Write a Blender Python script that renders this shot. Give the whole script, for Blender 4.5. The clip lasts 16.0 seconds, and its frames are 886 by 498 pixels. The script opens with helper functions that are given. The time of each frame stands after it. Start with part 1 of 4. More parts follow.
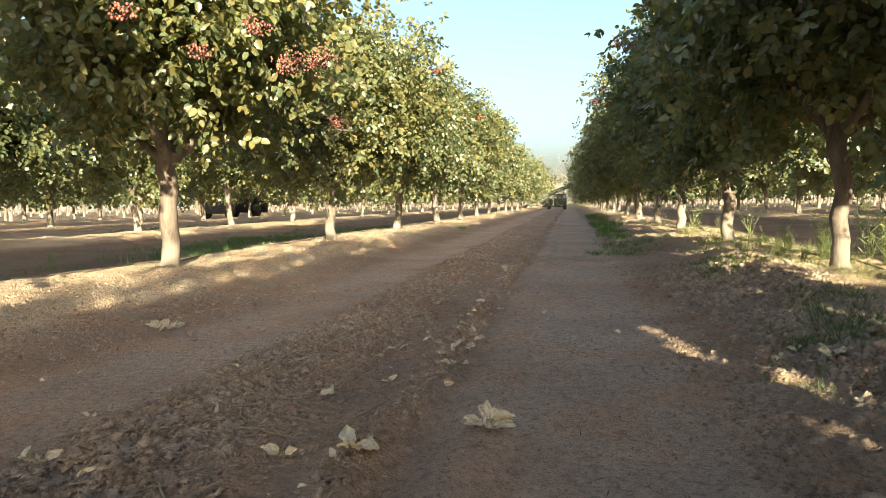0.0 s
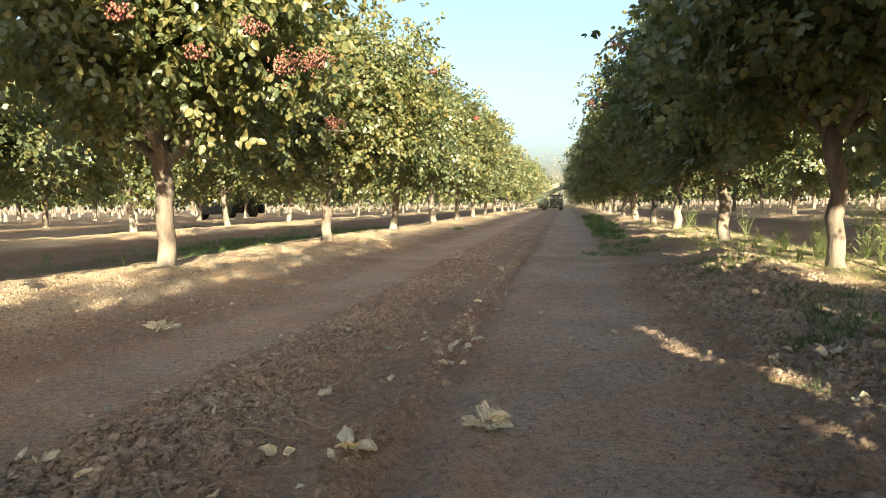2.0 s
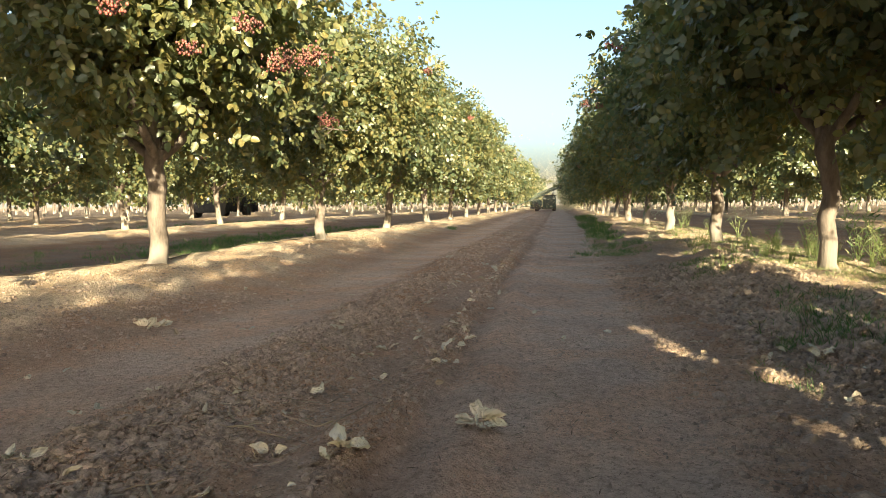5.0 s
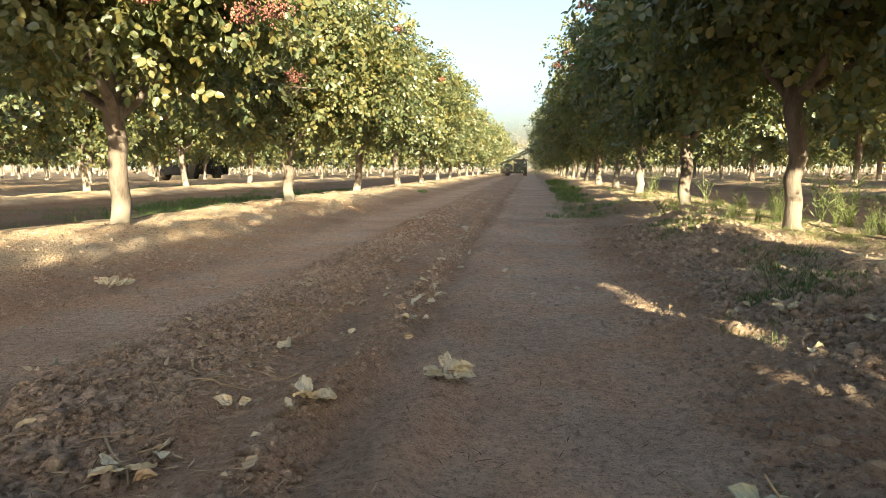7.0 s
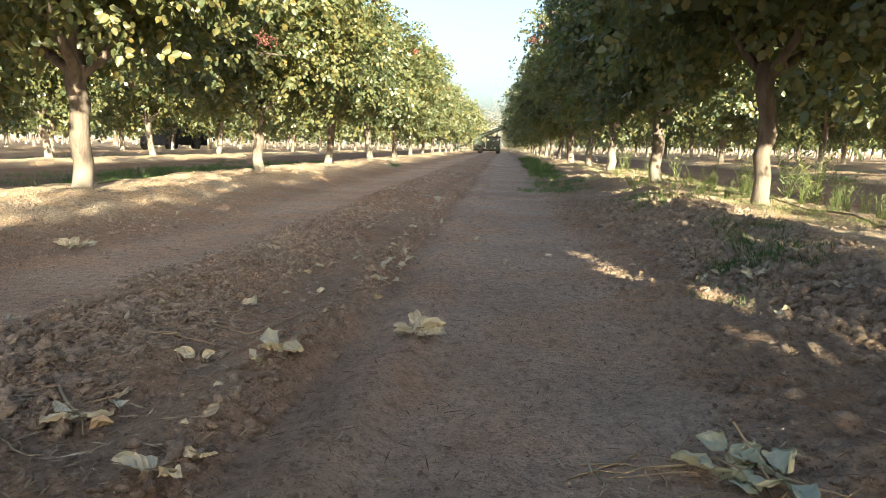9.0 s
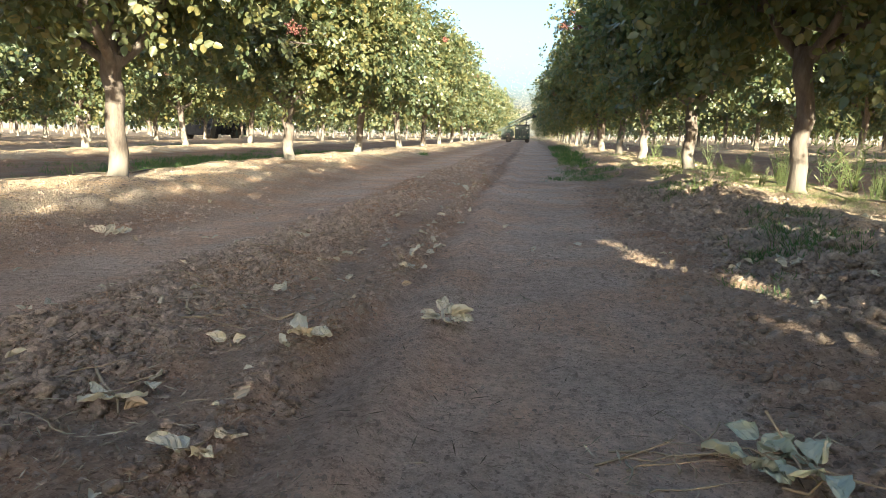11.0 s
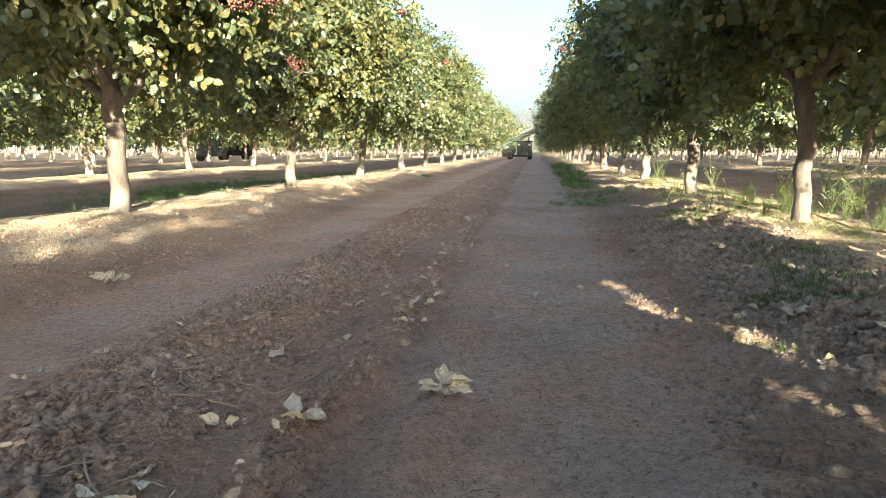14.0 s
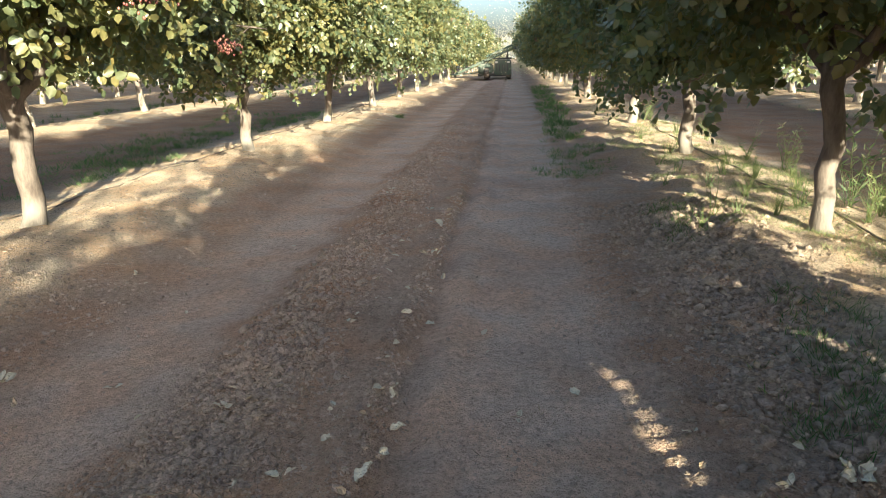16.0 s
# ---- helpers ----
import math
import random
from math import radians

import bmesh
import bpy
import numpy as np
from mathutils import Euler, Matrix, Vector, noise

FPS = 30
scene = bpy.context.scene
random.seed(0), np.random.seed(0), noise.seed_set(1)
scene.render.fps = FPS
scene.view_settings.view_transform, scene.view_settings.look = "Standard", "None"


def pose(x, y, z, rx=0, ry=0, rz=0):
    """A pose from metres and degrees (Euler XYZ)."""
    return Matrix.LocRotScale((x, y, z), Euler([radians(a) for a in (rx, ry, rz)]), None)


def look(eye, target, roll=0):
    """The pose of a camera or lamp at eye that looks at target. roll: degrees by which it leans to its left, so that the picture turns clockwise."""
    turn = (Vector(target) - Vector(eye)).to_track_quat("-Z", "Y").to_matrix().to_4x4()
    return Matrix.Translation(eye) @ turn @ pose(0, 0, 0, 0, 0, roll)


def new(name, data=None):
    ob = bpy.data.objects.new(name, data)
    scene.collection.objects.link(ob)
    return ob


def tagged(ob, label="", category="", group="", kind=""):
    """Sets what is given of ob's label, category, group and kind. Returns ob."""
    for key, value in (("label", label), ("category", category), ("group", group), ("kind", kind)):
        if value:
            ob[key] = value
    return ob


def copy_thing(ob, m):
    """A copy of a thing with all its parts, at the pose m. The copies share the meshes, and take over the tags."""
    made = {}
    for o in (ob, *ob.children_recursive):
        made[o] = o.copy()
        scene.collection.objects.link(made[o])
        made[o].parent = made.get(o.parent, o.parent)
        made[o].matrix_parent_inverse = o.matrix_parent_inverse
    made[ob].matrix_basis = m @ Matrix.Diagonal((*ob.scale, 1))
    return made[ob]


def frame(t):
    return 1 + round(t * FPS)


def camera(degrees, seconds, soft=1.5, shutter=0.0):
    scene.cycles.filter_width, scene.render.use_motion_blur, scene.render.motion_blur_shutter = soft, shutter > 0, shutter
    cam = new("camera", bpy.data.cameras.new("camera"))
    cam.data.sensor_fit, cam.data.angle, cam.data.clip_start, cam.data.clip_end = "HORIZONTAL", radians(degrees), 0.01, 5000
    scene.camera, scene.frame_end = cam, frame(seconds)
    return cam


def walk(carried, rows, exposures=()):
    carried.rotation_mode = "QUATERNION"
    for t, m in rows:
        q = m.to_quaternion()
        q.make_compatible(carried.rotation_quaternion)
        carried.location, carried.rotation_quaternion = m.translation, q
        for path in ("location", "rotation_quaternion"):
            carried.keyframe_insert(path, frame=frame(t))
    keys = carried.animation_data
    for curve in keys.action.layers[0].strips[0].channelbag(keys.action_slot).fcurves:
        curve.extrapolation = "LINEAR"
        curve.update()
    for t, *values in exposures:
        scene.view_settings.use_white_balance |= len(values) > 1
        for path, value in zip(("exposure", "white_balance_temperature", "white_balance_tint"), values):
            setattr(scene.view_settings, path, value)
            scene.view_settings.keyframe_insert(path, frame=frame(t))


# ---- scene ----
cam = camera(66.9, 16.0, soft=0.8)
PATH = [
    (0, (-0.315, 0.684, 0.71), (-0.683, 2.645, 0.574), -0.8),
    (0.5, (-0.312, 0.68, 0.713), (-0.685, 2.64, 0.573), -0.8),
    (1, (-0.314, 0.682, 0.709), (-0.691, 2.641, 0.574), -0.9),
    (1.5, (-0.316, 0.684, 0.709), (-0.68, 2.646, 0.577), -0.7),
    (2, (-0.32, 0.683, 0.709), (-0.677, 2.646, 0.575), -0.8),
    (2.5, (-0.32, 0.682, 0.708), (-0.671, 2.647, 0.578), -0.8),
    (3, (-0.32, 0.682, 0.71), (-0.666, 2.648, 0.586), -0.7),
    (3.5, (-0.319, 0.682, 0.709), (-0.662, 2.649, 0.585), -0.7),
    (4, (-0.325, 0.687, 0.705), (-0.667, 2.653, 0.579), -0.5),
    (6.5, (-0.324, 0.715, 0.677), (-0.628, 2.682, 0.476), -0.4),
    (7, (-0.324, 0.732, 0.653), (-0.575, 2.702, 0.414), -0.1),
    (7.5, (-0.325, 0.741, 0.633), (-0.523, 2.715, 0.384), 0.4),
    (8, (-0.326, 0.754, 0.61), (-0.471, 2.731, 0.344), 1.1),
    (10.5, (-0.325, 0.763, 0.576), (-0.558, 2.721, 0.238), 1.0),
    (11, (-0.324, 0.762, 0.576), (-0.573, 2.717, 0.238), 0.9),
    (11.5, (-0.324, 0.761, 0.577), (-0.58, 2.716, 0.241), 0.9),
    (12, (-0.323, 0.76, 0.575), (-0.608, 2.713, 0.251), 0.9),
    (12.5, (-0.328, 0.745, 0.588), (-0.627, 2.699, 0.283), 0.8),
    (13, (-0.332, 0.746, 0.592), (-0.623, 2.702, 0.294), 1.1),
    (13.5, (-0.335, 0.749, 0.597), (-0.615, 2.708, 0.307), 1.0),
    (14, (-0.312, 0.823, 0.725), (-0.576, 2.784, 0.432), 0.1),
    (14.5, (-0.259, 0.899, 1.063), (-0.544, 2.818, 0.577), -0.1),
    (15, (-0.243, 1.039, 1.324), (-0.565, 2.931, 0.763), 0.4),
    (15.5, (-0.327, 1.344, 1.401), (-0.565, 3.252, 0.854), 0.2),
    (16, (-0.326, 1.76, 1.378), (-0.531, 3.673, 0.832), -1.2),
]
walk(cam, [(t, look(eye, target, roll)) for t, eye, target, roll in PATH],
     exposures=((0, 2.27, 6300, 10), (4.2, 2.25, 6350, 10), (7.5, 2.42, 6500, 10), (10.3, 2.46, 5650, 10), (12.5, 2.5, 5650, 10), (13.5, 2.64, 5650, 10), (15, 2.44, 5650, 10), (16, 2.34, 5600, 10)))

# ---- world, sun, exposure ----
SUN_AZ = Vector((0.365, -0.931, 0)).normalized()      # towards the sun, level
SUN_EL = radians(15.8)
world = bpy.data.worlds.new("world")
scene.world = world
world.use_nodes = True
wn = world.node_tree
sky = wn.nodes.new("ShaderNodeTexSky")
sky.sky_type, sky.sun_disc = "NISHITA", False
sky.sun_elevation = SUN_EL
sky.sun_rotation = math.atan2(SUN_AZ.x, SUN_AZ.y)
sky.air_density, sky.dust_density, sky.ozone_density = 1.0, 4.2, 1.5
wn.nodes["Background"].inputs["Strength"].default_value = 0.078
wn.links.new(sky.outputs[0], wn.nodes["Background"].inputs[0])
sun_data = bpy.data.lights.new("sun", "SUN")
sun_data.energy, sun_data.angle, sun_data.color = 4.2, radians(0.55), (1.0, 0.87, 0.59)
sun = new("sun", sun_data)
to_sun = Vector((SUN_AZ.x * math.cos(SUN_EL), SUN_AZ.y * math.cos(SUN_EL), math.sin(SUN_EL)))
sun.matrix_world = look(to_sun * 60, (0, 0, 0))


# ---- materials ----
def material(name, rough=0.8, spec=0.3, metal=0.0):
    m = bpy.data.materials.new(name)
    m.use_nodes = True
    b = m.node_tree.nodes["Principled BSDF"]
    b.inputs["Roughness"].default_value = rough
    b.inputs["Specular IOR Level"].default_value = spec
    b.inputs["Metallic"].default_value = metal
    return m, m.node_tree.nodes, m.node_tree.links, b


def noise_tex(n, l, scale, detail=4.0, rough=0.6, coords=None):
    t = n.new("ShaderNodeTexNoise")
    t.inputs["Scale"].default_value = scale
    t.inputs["Detail"].default_value = detail
    t.inputs["Roughness"].default_value = rough
    if coords:
        l.new(coords, t.inputs["Vector"])
    return t


def ramp(n, l, fac, stops):
    r = n.new("ShaderNodeValToRGB")
    while len(r.color_ramp.elements) < len(stops):
        r.color_ramp.elements.new(0.5)
    for e, (p, c) in zip(r.color_ramp.elements, stops):
        e.position, e.color = p, (*c, 1)
    l.new(fac, r.inputs[0])
    return r


def mix(n, l, kind, fac, a, b):
    m = n.new("ShaderNodeMix")
    m.data_type, m.blend_type = "RGBA", kind
    if isinstance(fac, float):
        m.inputs[0].default_value = fac
    else:
        l.new(fac, m.inputs[0])
    for s, v in ((6, a), (7, b)):
        if isinstance(v, tuple):
            m.inputs[s].default_value = (*v, 1)
        else:
            l.new(v, m.inputs[s])
    return m.outputs[2]


def bump(n, l, b, height, strength, dist):
    k = n.new("ShaderNodeBump")
    k.inputs["Strength"].default_value, k.inputs["Distance"].default_value = strength, dist
    l.new(height, k.inputs["Height"])
    l.new(k.outputs[0], b.inputs["Normal"])


def soil_material(name, stops, fleck=True):
    m, n, l, b = material(name, 0.95, 0.12)
    co = n.new("ShaderNodeTexCoord").outputs["Object"]
    big = noise_tex(n, l, 0.9, 6, 0.62, co)
    small = noise_tex(n, l, 30, 8, 0.78, co)
    col = ramp(n, l, big.outputs[0], stops).outputs[0]
    grain = ramp(n, l, small.outputs[0], ((0.34, (0.55, 0.53, 0.51)), (0.5, (1.0, 1.0, 1.0)), (0.66, (1.32, 1.31, 1.3)))).outputs[0]
    col = mix(n, l, "MULTIPLY", 0.85, col, grain)
    crumb = n.new("ShaderNodeTexVoronoi")
    crumb.inputs["Scale"].default_value = 95
    l.new(co, crumb.inputs["Vector"])
    if not fleck:
        geo = n.new("ShaderNodeNewGeometry")
        lump = ramp(n, l, geo.outputs["Random Per Island"], ((0.0, (0.74, 0.71, 0.69)), (0.5, (1.0, 0.98, 0.97)), (1.0, (1.24, 1.2, 1.14)))).outputs[0]
        col = mix(n, l, "MULTIPLY", 1.0, col, lump)
    if fleck:
        bits = noise_tex(n, l, 150, 2, 0.5, co)
        dots = ramp(n, l, bits.outputs[0], ((0.60, (0, 0, 0)), (0.66, (0.8, 0.8, 0.8)))).outputs[0]
        col = mix(n, l, "MIX", dots, col, (0.60, 0.50, 0.38))
        dark = noise_tex(n, l, 85, 3, 0.6, co)
        spots = ramp(n, l, dark.outputs[0], ((0.58, (0, 0, 0)), (0.65, (0.7, 0.7, 0.7)))).outputs[0]
        col = mix(n, l, "MIX", spots, col, (0.24, 0.18, 0.135))
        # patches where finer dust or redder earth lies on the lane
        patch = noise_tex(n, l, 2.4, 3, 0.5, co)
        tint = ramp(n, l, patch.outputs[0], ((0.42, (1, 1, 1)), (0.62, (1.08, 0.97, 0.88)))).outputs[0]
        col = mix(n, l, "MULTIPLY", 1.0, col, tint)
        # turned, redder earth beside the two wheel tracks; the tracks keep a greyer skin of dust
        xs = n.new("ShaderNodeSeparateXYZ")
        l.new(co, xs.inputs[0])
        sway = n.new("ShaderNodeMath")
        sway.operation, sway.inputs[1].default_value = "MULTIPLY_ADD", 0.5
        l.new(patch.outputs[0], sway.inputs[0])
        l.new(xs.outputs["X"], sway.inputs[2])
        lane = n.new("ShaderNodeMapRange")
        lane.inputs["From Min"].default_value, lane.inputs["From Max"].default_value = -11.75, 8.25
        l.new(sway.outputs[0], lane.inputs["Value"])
        # pale: dry, light bank soil, brightened further to stand in for sunlight
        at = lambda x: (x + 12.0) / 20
        # the lanes between tree rows carry the trees' shade in their colour
        pale, red, grey, row_shade = (1.20, 1.19, 1.07), (0.84, 0.77, 0.715), (1.09, 1.045, 1.025), (0.58, 0.51, 0.45)
        # the far ground's darker tone replaces tree shadows missing there
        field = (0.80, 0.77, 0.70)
        bands = ramp(n, l, lane.outputs[0], ((at(-11.9), field), (at(-11.3), pale), (at(-9.7), pale), (at(-9.3), row_shade), (at(-6.0), row_shade), (at(-5.3), pale),
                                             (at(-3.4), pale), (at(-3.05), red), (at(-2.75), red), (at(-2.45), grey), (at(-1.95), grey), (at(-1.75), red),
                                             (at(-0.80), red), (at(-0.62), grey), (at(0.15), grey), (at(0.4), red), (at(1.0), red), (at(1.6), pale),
                                             (at(2.9), pale), (at(3.5), row_shade), (at(6.8), row_shade), (at(7.4), pale), (at(7.9), field))).outputs[0]
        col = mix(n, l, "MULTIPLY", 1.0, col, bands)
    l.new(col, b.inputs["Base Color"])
    add = n.new("ShaderNodeMath")
    add.operation, add.inputs[1].default_value = "MULTIPLY_ADD", -0.55
    fine = noise_tex(n, l, 110, 8, 0.8, co)
    l.new(crumb.outputs["Distance"], add.inputs[0])
    l.new(fine.outputs[0], add.inputs[2])
    bump(n, l, b, add.outputs[0], 1.0, 0.019 if fleck else 0.014)
    return m


def leaf_material(name, stops, through_light=0.4, rough=0.42, gloss=0.7):
    m, n, l, b = material(name, rough, gloss)
    geo = n.new("ShaderNodeNewGeometry")
    info = n.new("ShaderNodeObjectInfo")
    col = ramp(n, l, geo.outputs["Random Per Island"], stops).outputs[0]
    co = n.new("ShaderNodeTexCoord").outputs["Object"]
    v = noise_tex(n, l, 1.6, 3, 0.5, co)
    tone = ramp(n, l, v.outputs[0], ((0.3, (0.75, 0.82, 0.8)), (0.7, (1.2, 1.12, 1.0)))).outputs[0]
    col = mix(n, l, "MULTIPLY", 0.8, col, tone)
    tree_tone = ramp(n, l, info.outputs["Random"], ((0.0, (0.85, 0.9, 0.9)), (1.0, (1.12, 1.06, 0.95)))).outputs[0]
    col = mix(n, l, "MULTIPLY", 1.0, col, tree_tone)
    l.new(col, b.inputs["Base Color"])
    tr = n.new("ShaderNodeBsdfTranslucent")
    l.new(mix(n, l, "MULTIPLY", 1.0, col, (1.3, 1.4, 0.8)), tr.inputs["Color"])
    sh = n.new("ShaderNodeMixShader")
    sh.inputs[0].default_value = through_light
    l.new(b.outputs[0], sh.inputs[1])
    l.new(tr.outputs[0], sh.inputs[2])
    l.new(sh.outputs[0], n["Material Output"].inputs["Surface"])
    return m


def bark_material(name="bark", painted=0.9):
    """Grey-brown bark with limewash up to a height that differs from tree to tree."""
    m, n, l, b = material(name, 0.9, 0.2)
    co = n.new("ShaderNodeTexCoord").outputs["Object"]
    st = n.new("ShaderNodeMapping")
    st.inputs["Scale"].default_value = (14, 14, 4)
    l.new(co, st.inputs[0])
    t = noise_tex(n, l, 1.0, 6, 0.7, st.outputs[0])
    col = ramp(n, l, t.outputs[0], ((0.3, (0.10, 0.08, 0.064)), (0.5, (0.19, 0.153, 0.122)), (0.72, (0.28, 0.23, 0.185)))).outputs[0]
    sep = n.new("ShaderNodeSeparateXYZ")
    l.new(co, sep.inputs[0])
    info = n.new("ShaderNodeObjectInfo")
    hgt = n.new("ShaderNodeMath")
    hgt.operation, hgt.inputs[1].default_value, hgt.inputs[2].default_value = "MULTIPLY_ADD", 0.40, 0.20
    l.new(info.outputs["Random"], hgt.inputs[0])
    edge = noise_tex(n, l, 9, 3, 0.6, co)
    e2 = n.new("ShaderNodeMath")
    e2.operation, e2.inputs[1].default_value = "MULTIPLY_ADD", 0.16
    l.new(edge.outputs[0], e2.inputs[0])
    l.new(sep.outputs["Z"], e2.inputs[2])
    below = n.new("ShaderNodeMath")
    below.operation = "SUBTRACT"
    l.new(hgt.outputs[0], below.inputs[0])
    l.new(e2.outputs[0], below.inputs[1])
    sharp = n.new("ShaderNodeMath")
    sharp.operation, sharp.use_clamp, sharp.inputs[1].default_value, sharp.inputs[2].default_value = "MULTIPLY_ADD", True, 4.5, 0.7
    l.new(below.outputs[0], sharp.inputs[0])
    worn = ramp(n, l, t.outputs[0], ((0.22, (0.28 * painted, 0.28 * painted, 0.28 * painted)), (0.42, (painted, painted, painted)))).outputs[0]
    fac = mix(n, l, "MULTIPLY", 1.0, sharp.outputs[0], worn)
    col = mix(n, l, "MIX", fac, col, (0.31, 0.275, 0.225))
    l.new(col, b.inputs["Base Color"])
    bump(n, l, b, t.outputs[0], 0.8, 0.02)
    return m


def paint_material(name, colour, dust=(0.36, 0.28, 0.19), amount=0.5, rough=0.5, metal=0.0):
    """Machine paint under a coat of orchard dust."""
    m, n, l, b = material(name, rough, 0.4, metal)
    co = n.new("ShaderNodeTexCoord").outputs["Object"]
    t = noise_tex(n, l, 3.5, 6, 0.7, co)
    f = ramp(n, l, t.outputs[0], ((0.35, (0, 0, 0)), (0.75, (amount, amount, amount)))).outputs[0]
    l.new(mix(n, l, "MIX", f, colour, dust), b.inputs["Base Color"])
    bump(n, l, b, t.outputs[0], 0.15, 0.01)
    return m


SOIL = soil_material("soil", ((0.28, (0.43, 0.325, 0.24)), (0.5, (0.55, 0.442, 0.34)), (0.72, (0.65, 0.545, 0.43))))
CLOD = soil_material("clod_soil", ((0.3, (0.42, 0.325, 0.245)), (0.7, (0.54, 0.44, 0.34))), fleck=False)
LEAF = leaf_material("pistachio_leaf", ((0.0, (0.112, 0.155, 0.094)), (0.4, (0.152, 0.172, 0.084)), (0.94, (0.20, 0.185, 0.077)), (1.0, (0.27, 0.22, 0.083))), 0.42, 0.40, 0.8)
GRASS = leaf_material("grass", ((0.0, (0.075, 0.16, 0.06)), (0.7, (0.14, 0.23, 0.085)), (1.0, (0.28, 0.28, 0.13))), 0.35, 0.6, 0.3)
WEED = leaf_material("weed_leaf", ((0.0, (0.12, 0.17, 0.06)), (0.6, (0.21, 0.25, 0.10)), (1.0, (0.34, 0.33, 0.17))), 0.35, 0.6)
DRY = leaf_material("dry_leaf", ((0.0, (0.46, 0.395, 0.315)), (0.5, (0.60, 0.535, 0.44)), (1.0, (0.71, 0.65, 0.55))), 0.03, 0.85, 0.12)
WILTED = leaf_material("wilted_leaf", ((0.0, (0.34, 0.345, 0.26)), (0.5, (0.47, 0.465, 0.37)), (1.0, (0.64, 0.62, 0.51))), 0.03, 0.8, 0.15)
STRAW = leaf_material("straw", ((0.0, (0.17, 0.125, 0.09)), (0.6, (0.36, 0.285, 0.21)), (1.0, (0.62, 0.53, 0.40))), 0.05, 0.85, 0.1)
BARK = bark_material()
BARE_BARK = bark_material("bare_bark", 0.42)
NUT = leaf_material("pistachio_hull", ((0.0, (0.17, 0.045, 0.038)), (0.6, (0.24, 0.085, 0.065)), (1.0, (0.29, 0.16, 0.10))), 0.1, 0.5)


# ---- geometry helpers ----
def mesh_from(name, verts, faces, mat, smooth=False):
    me = bpy.data.meshes.new(name)
    me.from_pydata(verts, [], faces)
    me.materials.append(mat)
    if smooth:
        me.shade_smooth()
    return me


def mesh_tri(name, verts, tris, mat, smooth=False):
    """A mesh from numpy arrays of corners and triangles or quads."""
    verts, tris = np.asarray(verts, np.float32), np.asarray(tris, np.int32)
    k = tris.shape[1]
    me = bpy.data.meshes.new(name)
    me.vertices.add(len(verts))
    me.vertices.foreach_set("co", verts.ravel())
    me.loops.add(tris.size)
    me.loops.foreach_set("vertex_index", tris.ravel())
    me.polygons.add(len(tris))
    me.polygons.foreach_set("loop_start", np.arange(0, tris.size, k, dtype=np.int32))
    me.materials.append(mat)
    me.update(calc_edges=True)
    if smooth:
        me.shade_smooth()
    return me


def part(name, data, parent, label=""):
    ob = new(name, data)
    ob.parent = parent
    return tagged(ob, label)


def bm_part(name, bm, mat, parent, label="", smooth=False):
    me = bpy.data.meshes.new(name)
    bm.to_mesh(me)
    bm.free()
    me.materials.append(mat)
    if smooth:
        me.shade_smooth()
    return part(name, me, parent, label)


def tube(points, radii, sides=8, wobble=0.0, rng=None):
    """Corners and quads of a tapered tube along points, closed at its end."""
    pts = np.asarray(points, float)
    verts, quads = [], []
    side = np.array((1.0, 0.0, 0.0))
    for i, p in enumerate(pts):
        d = pts[min(i + 1, len(pts) - 1)] - pts[max(i - 1, 0)]
        d /= np.linalg.norm(d) + 1e-9
        a = side - d * side.dot(d)
        if np.linalg.norm(a) < 1e-3:
            a = np.cross(d, (0, 1, 0.3))
        a /= np.linalg.norm(a)
        b = np.cross(d, a)
        side = a
        for k in range(sides):
            w = 2 * math.pi * k / sides
            r = radii[i] * (1 + (rng.uniform(-wobble, wobble) if rng else 0))
            verts.append(p + r * (math.cos(w) * a + math.sin(w) * b))
    for i in range(len(pts) - 1):
        for k in range(sides):
            j = (k + 1) % sides
            quads.append((i * sides + k, i * sides + j, (i + 1) * sides + j, (i + 1) * sides + k))
    return verts, quads


def join(pieces):
    verts, faces = [], []
    for v, f in pieces:
        o = len(verts)
        verts += [tuple(p) for p in v]
        faces += [tuple(i + o for i in q) for q in f]
    return verts, faces


# leaf templates: the blade lies along +y, its face to +z
BLADE = np.array(((0, 0, 0), (0.33, 0.24, 0.10), (0.30, 0.68, 0.09), (0, 1, -0.06), (-0.30, 0.68, 0.09), (-0.33, 0.24, 0.10)))
BLADE_T = np.array(((0, 1, 2), (0, 2, 3), (0, 3, 4), (0, 4, 5)))
DIAMOND = np.array(((0, 0, 0), (0.42, 0.5, 0.08), (0, 1, 0), (-0.42, 0.5, 0.08)))
DIAMOND_T = np.array(((0, 1, 2), (0, 2, 3)))


def blades(pos, along, face, size, full=True, narrow=1.0):
    """Leaf blades at pos, pointing along, turned to face; arrays of n x 3 and n sizes."""
    along = along / (np.linalg.norm(along, axis=1, keepdims=True) + 1e-9)
    x = np.cross(along, face)
    x /= np.linalg.norm(x, axis=1, keepdims=True) + 1e-9
    z = np.cross(x, along)
    tv, tt = (BLADE, BLADE_T) if full else (DIAMOND * (narrow, 1, narrow), DIAMOND_T)
    frame3 = np.stack((x, along, z), axis=1)
    v = np.einsum("vk,nkc->nvc", tv, frame3) * size[:, None, None] + pos[:, None, :]
    t = tt[None] + (np.arange(len(pos)) * len(tv))[:, None, None]
    return v.reshape(-1, 3), t.reshape(-1, 3)


# ---- ground ----
ROWS_X = (-29.6, -23.2, -16.9, -10.6, -4.27, 1.93, 8.3, 14.6, 20.9, 27.2, 33.5)


def smooth_step(a, b, v):
    t = np.clip((v - a) / (b - a), 0, 1)
    return t * t * (3 - 2 * t)


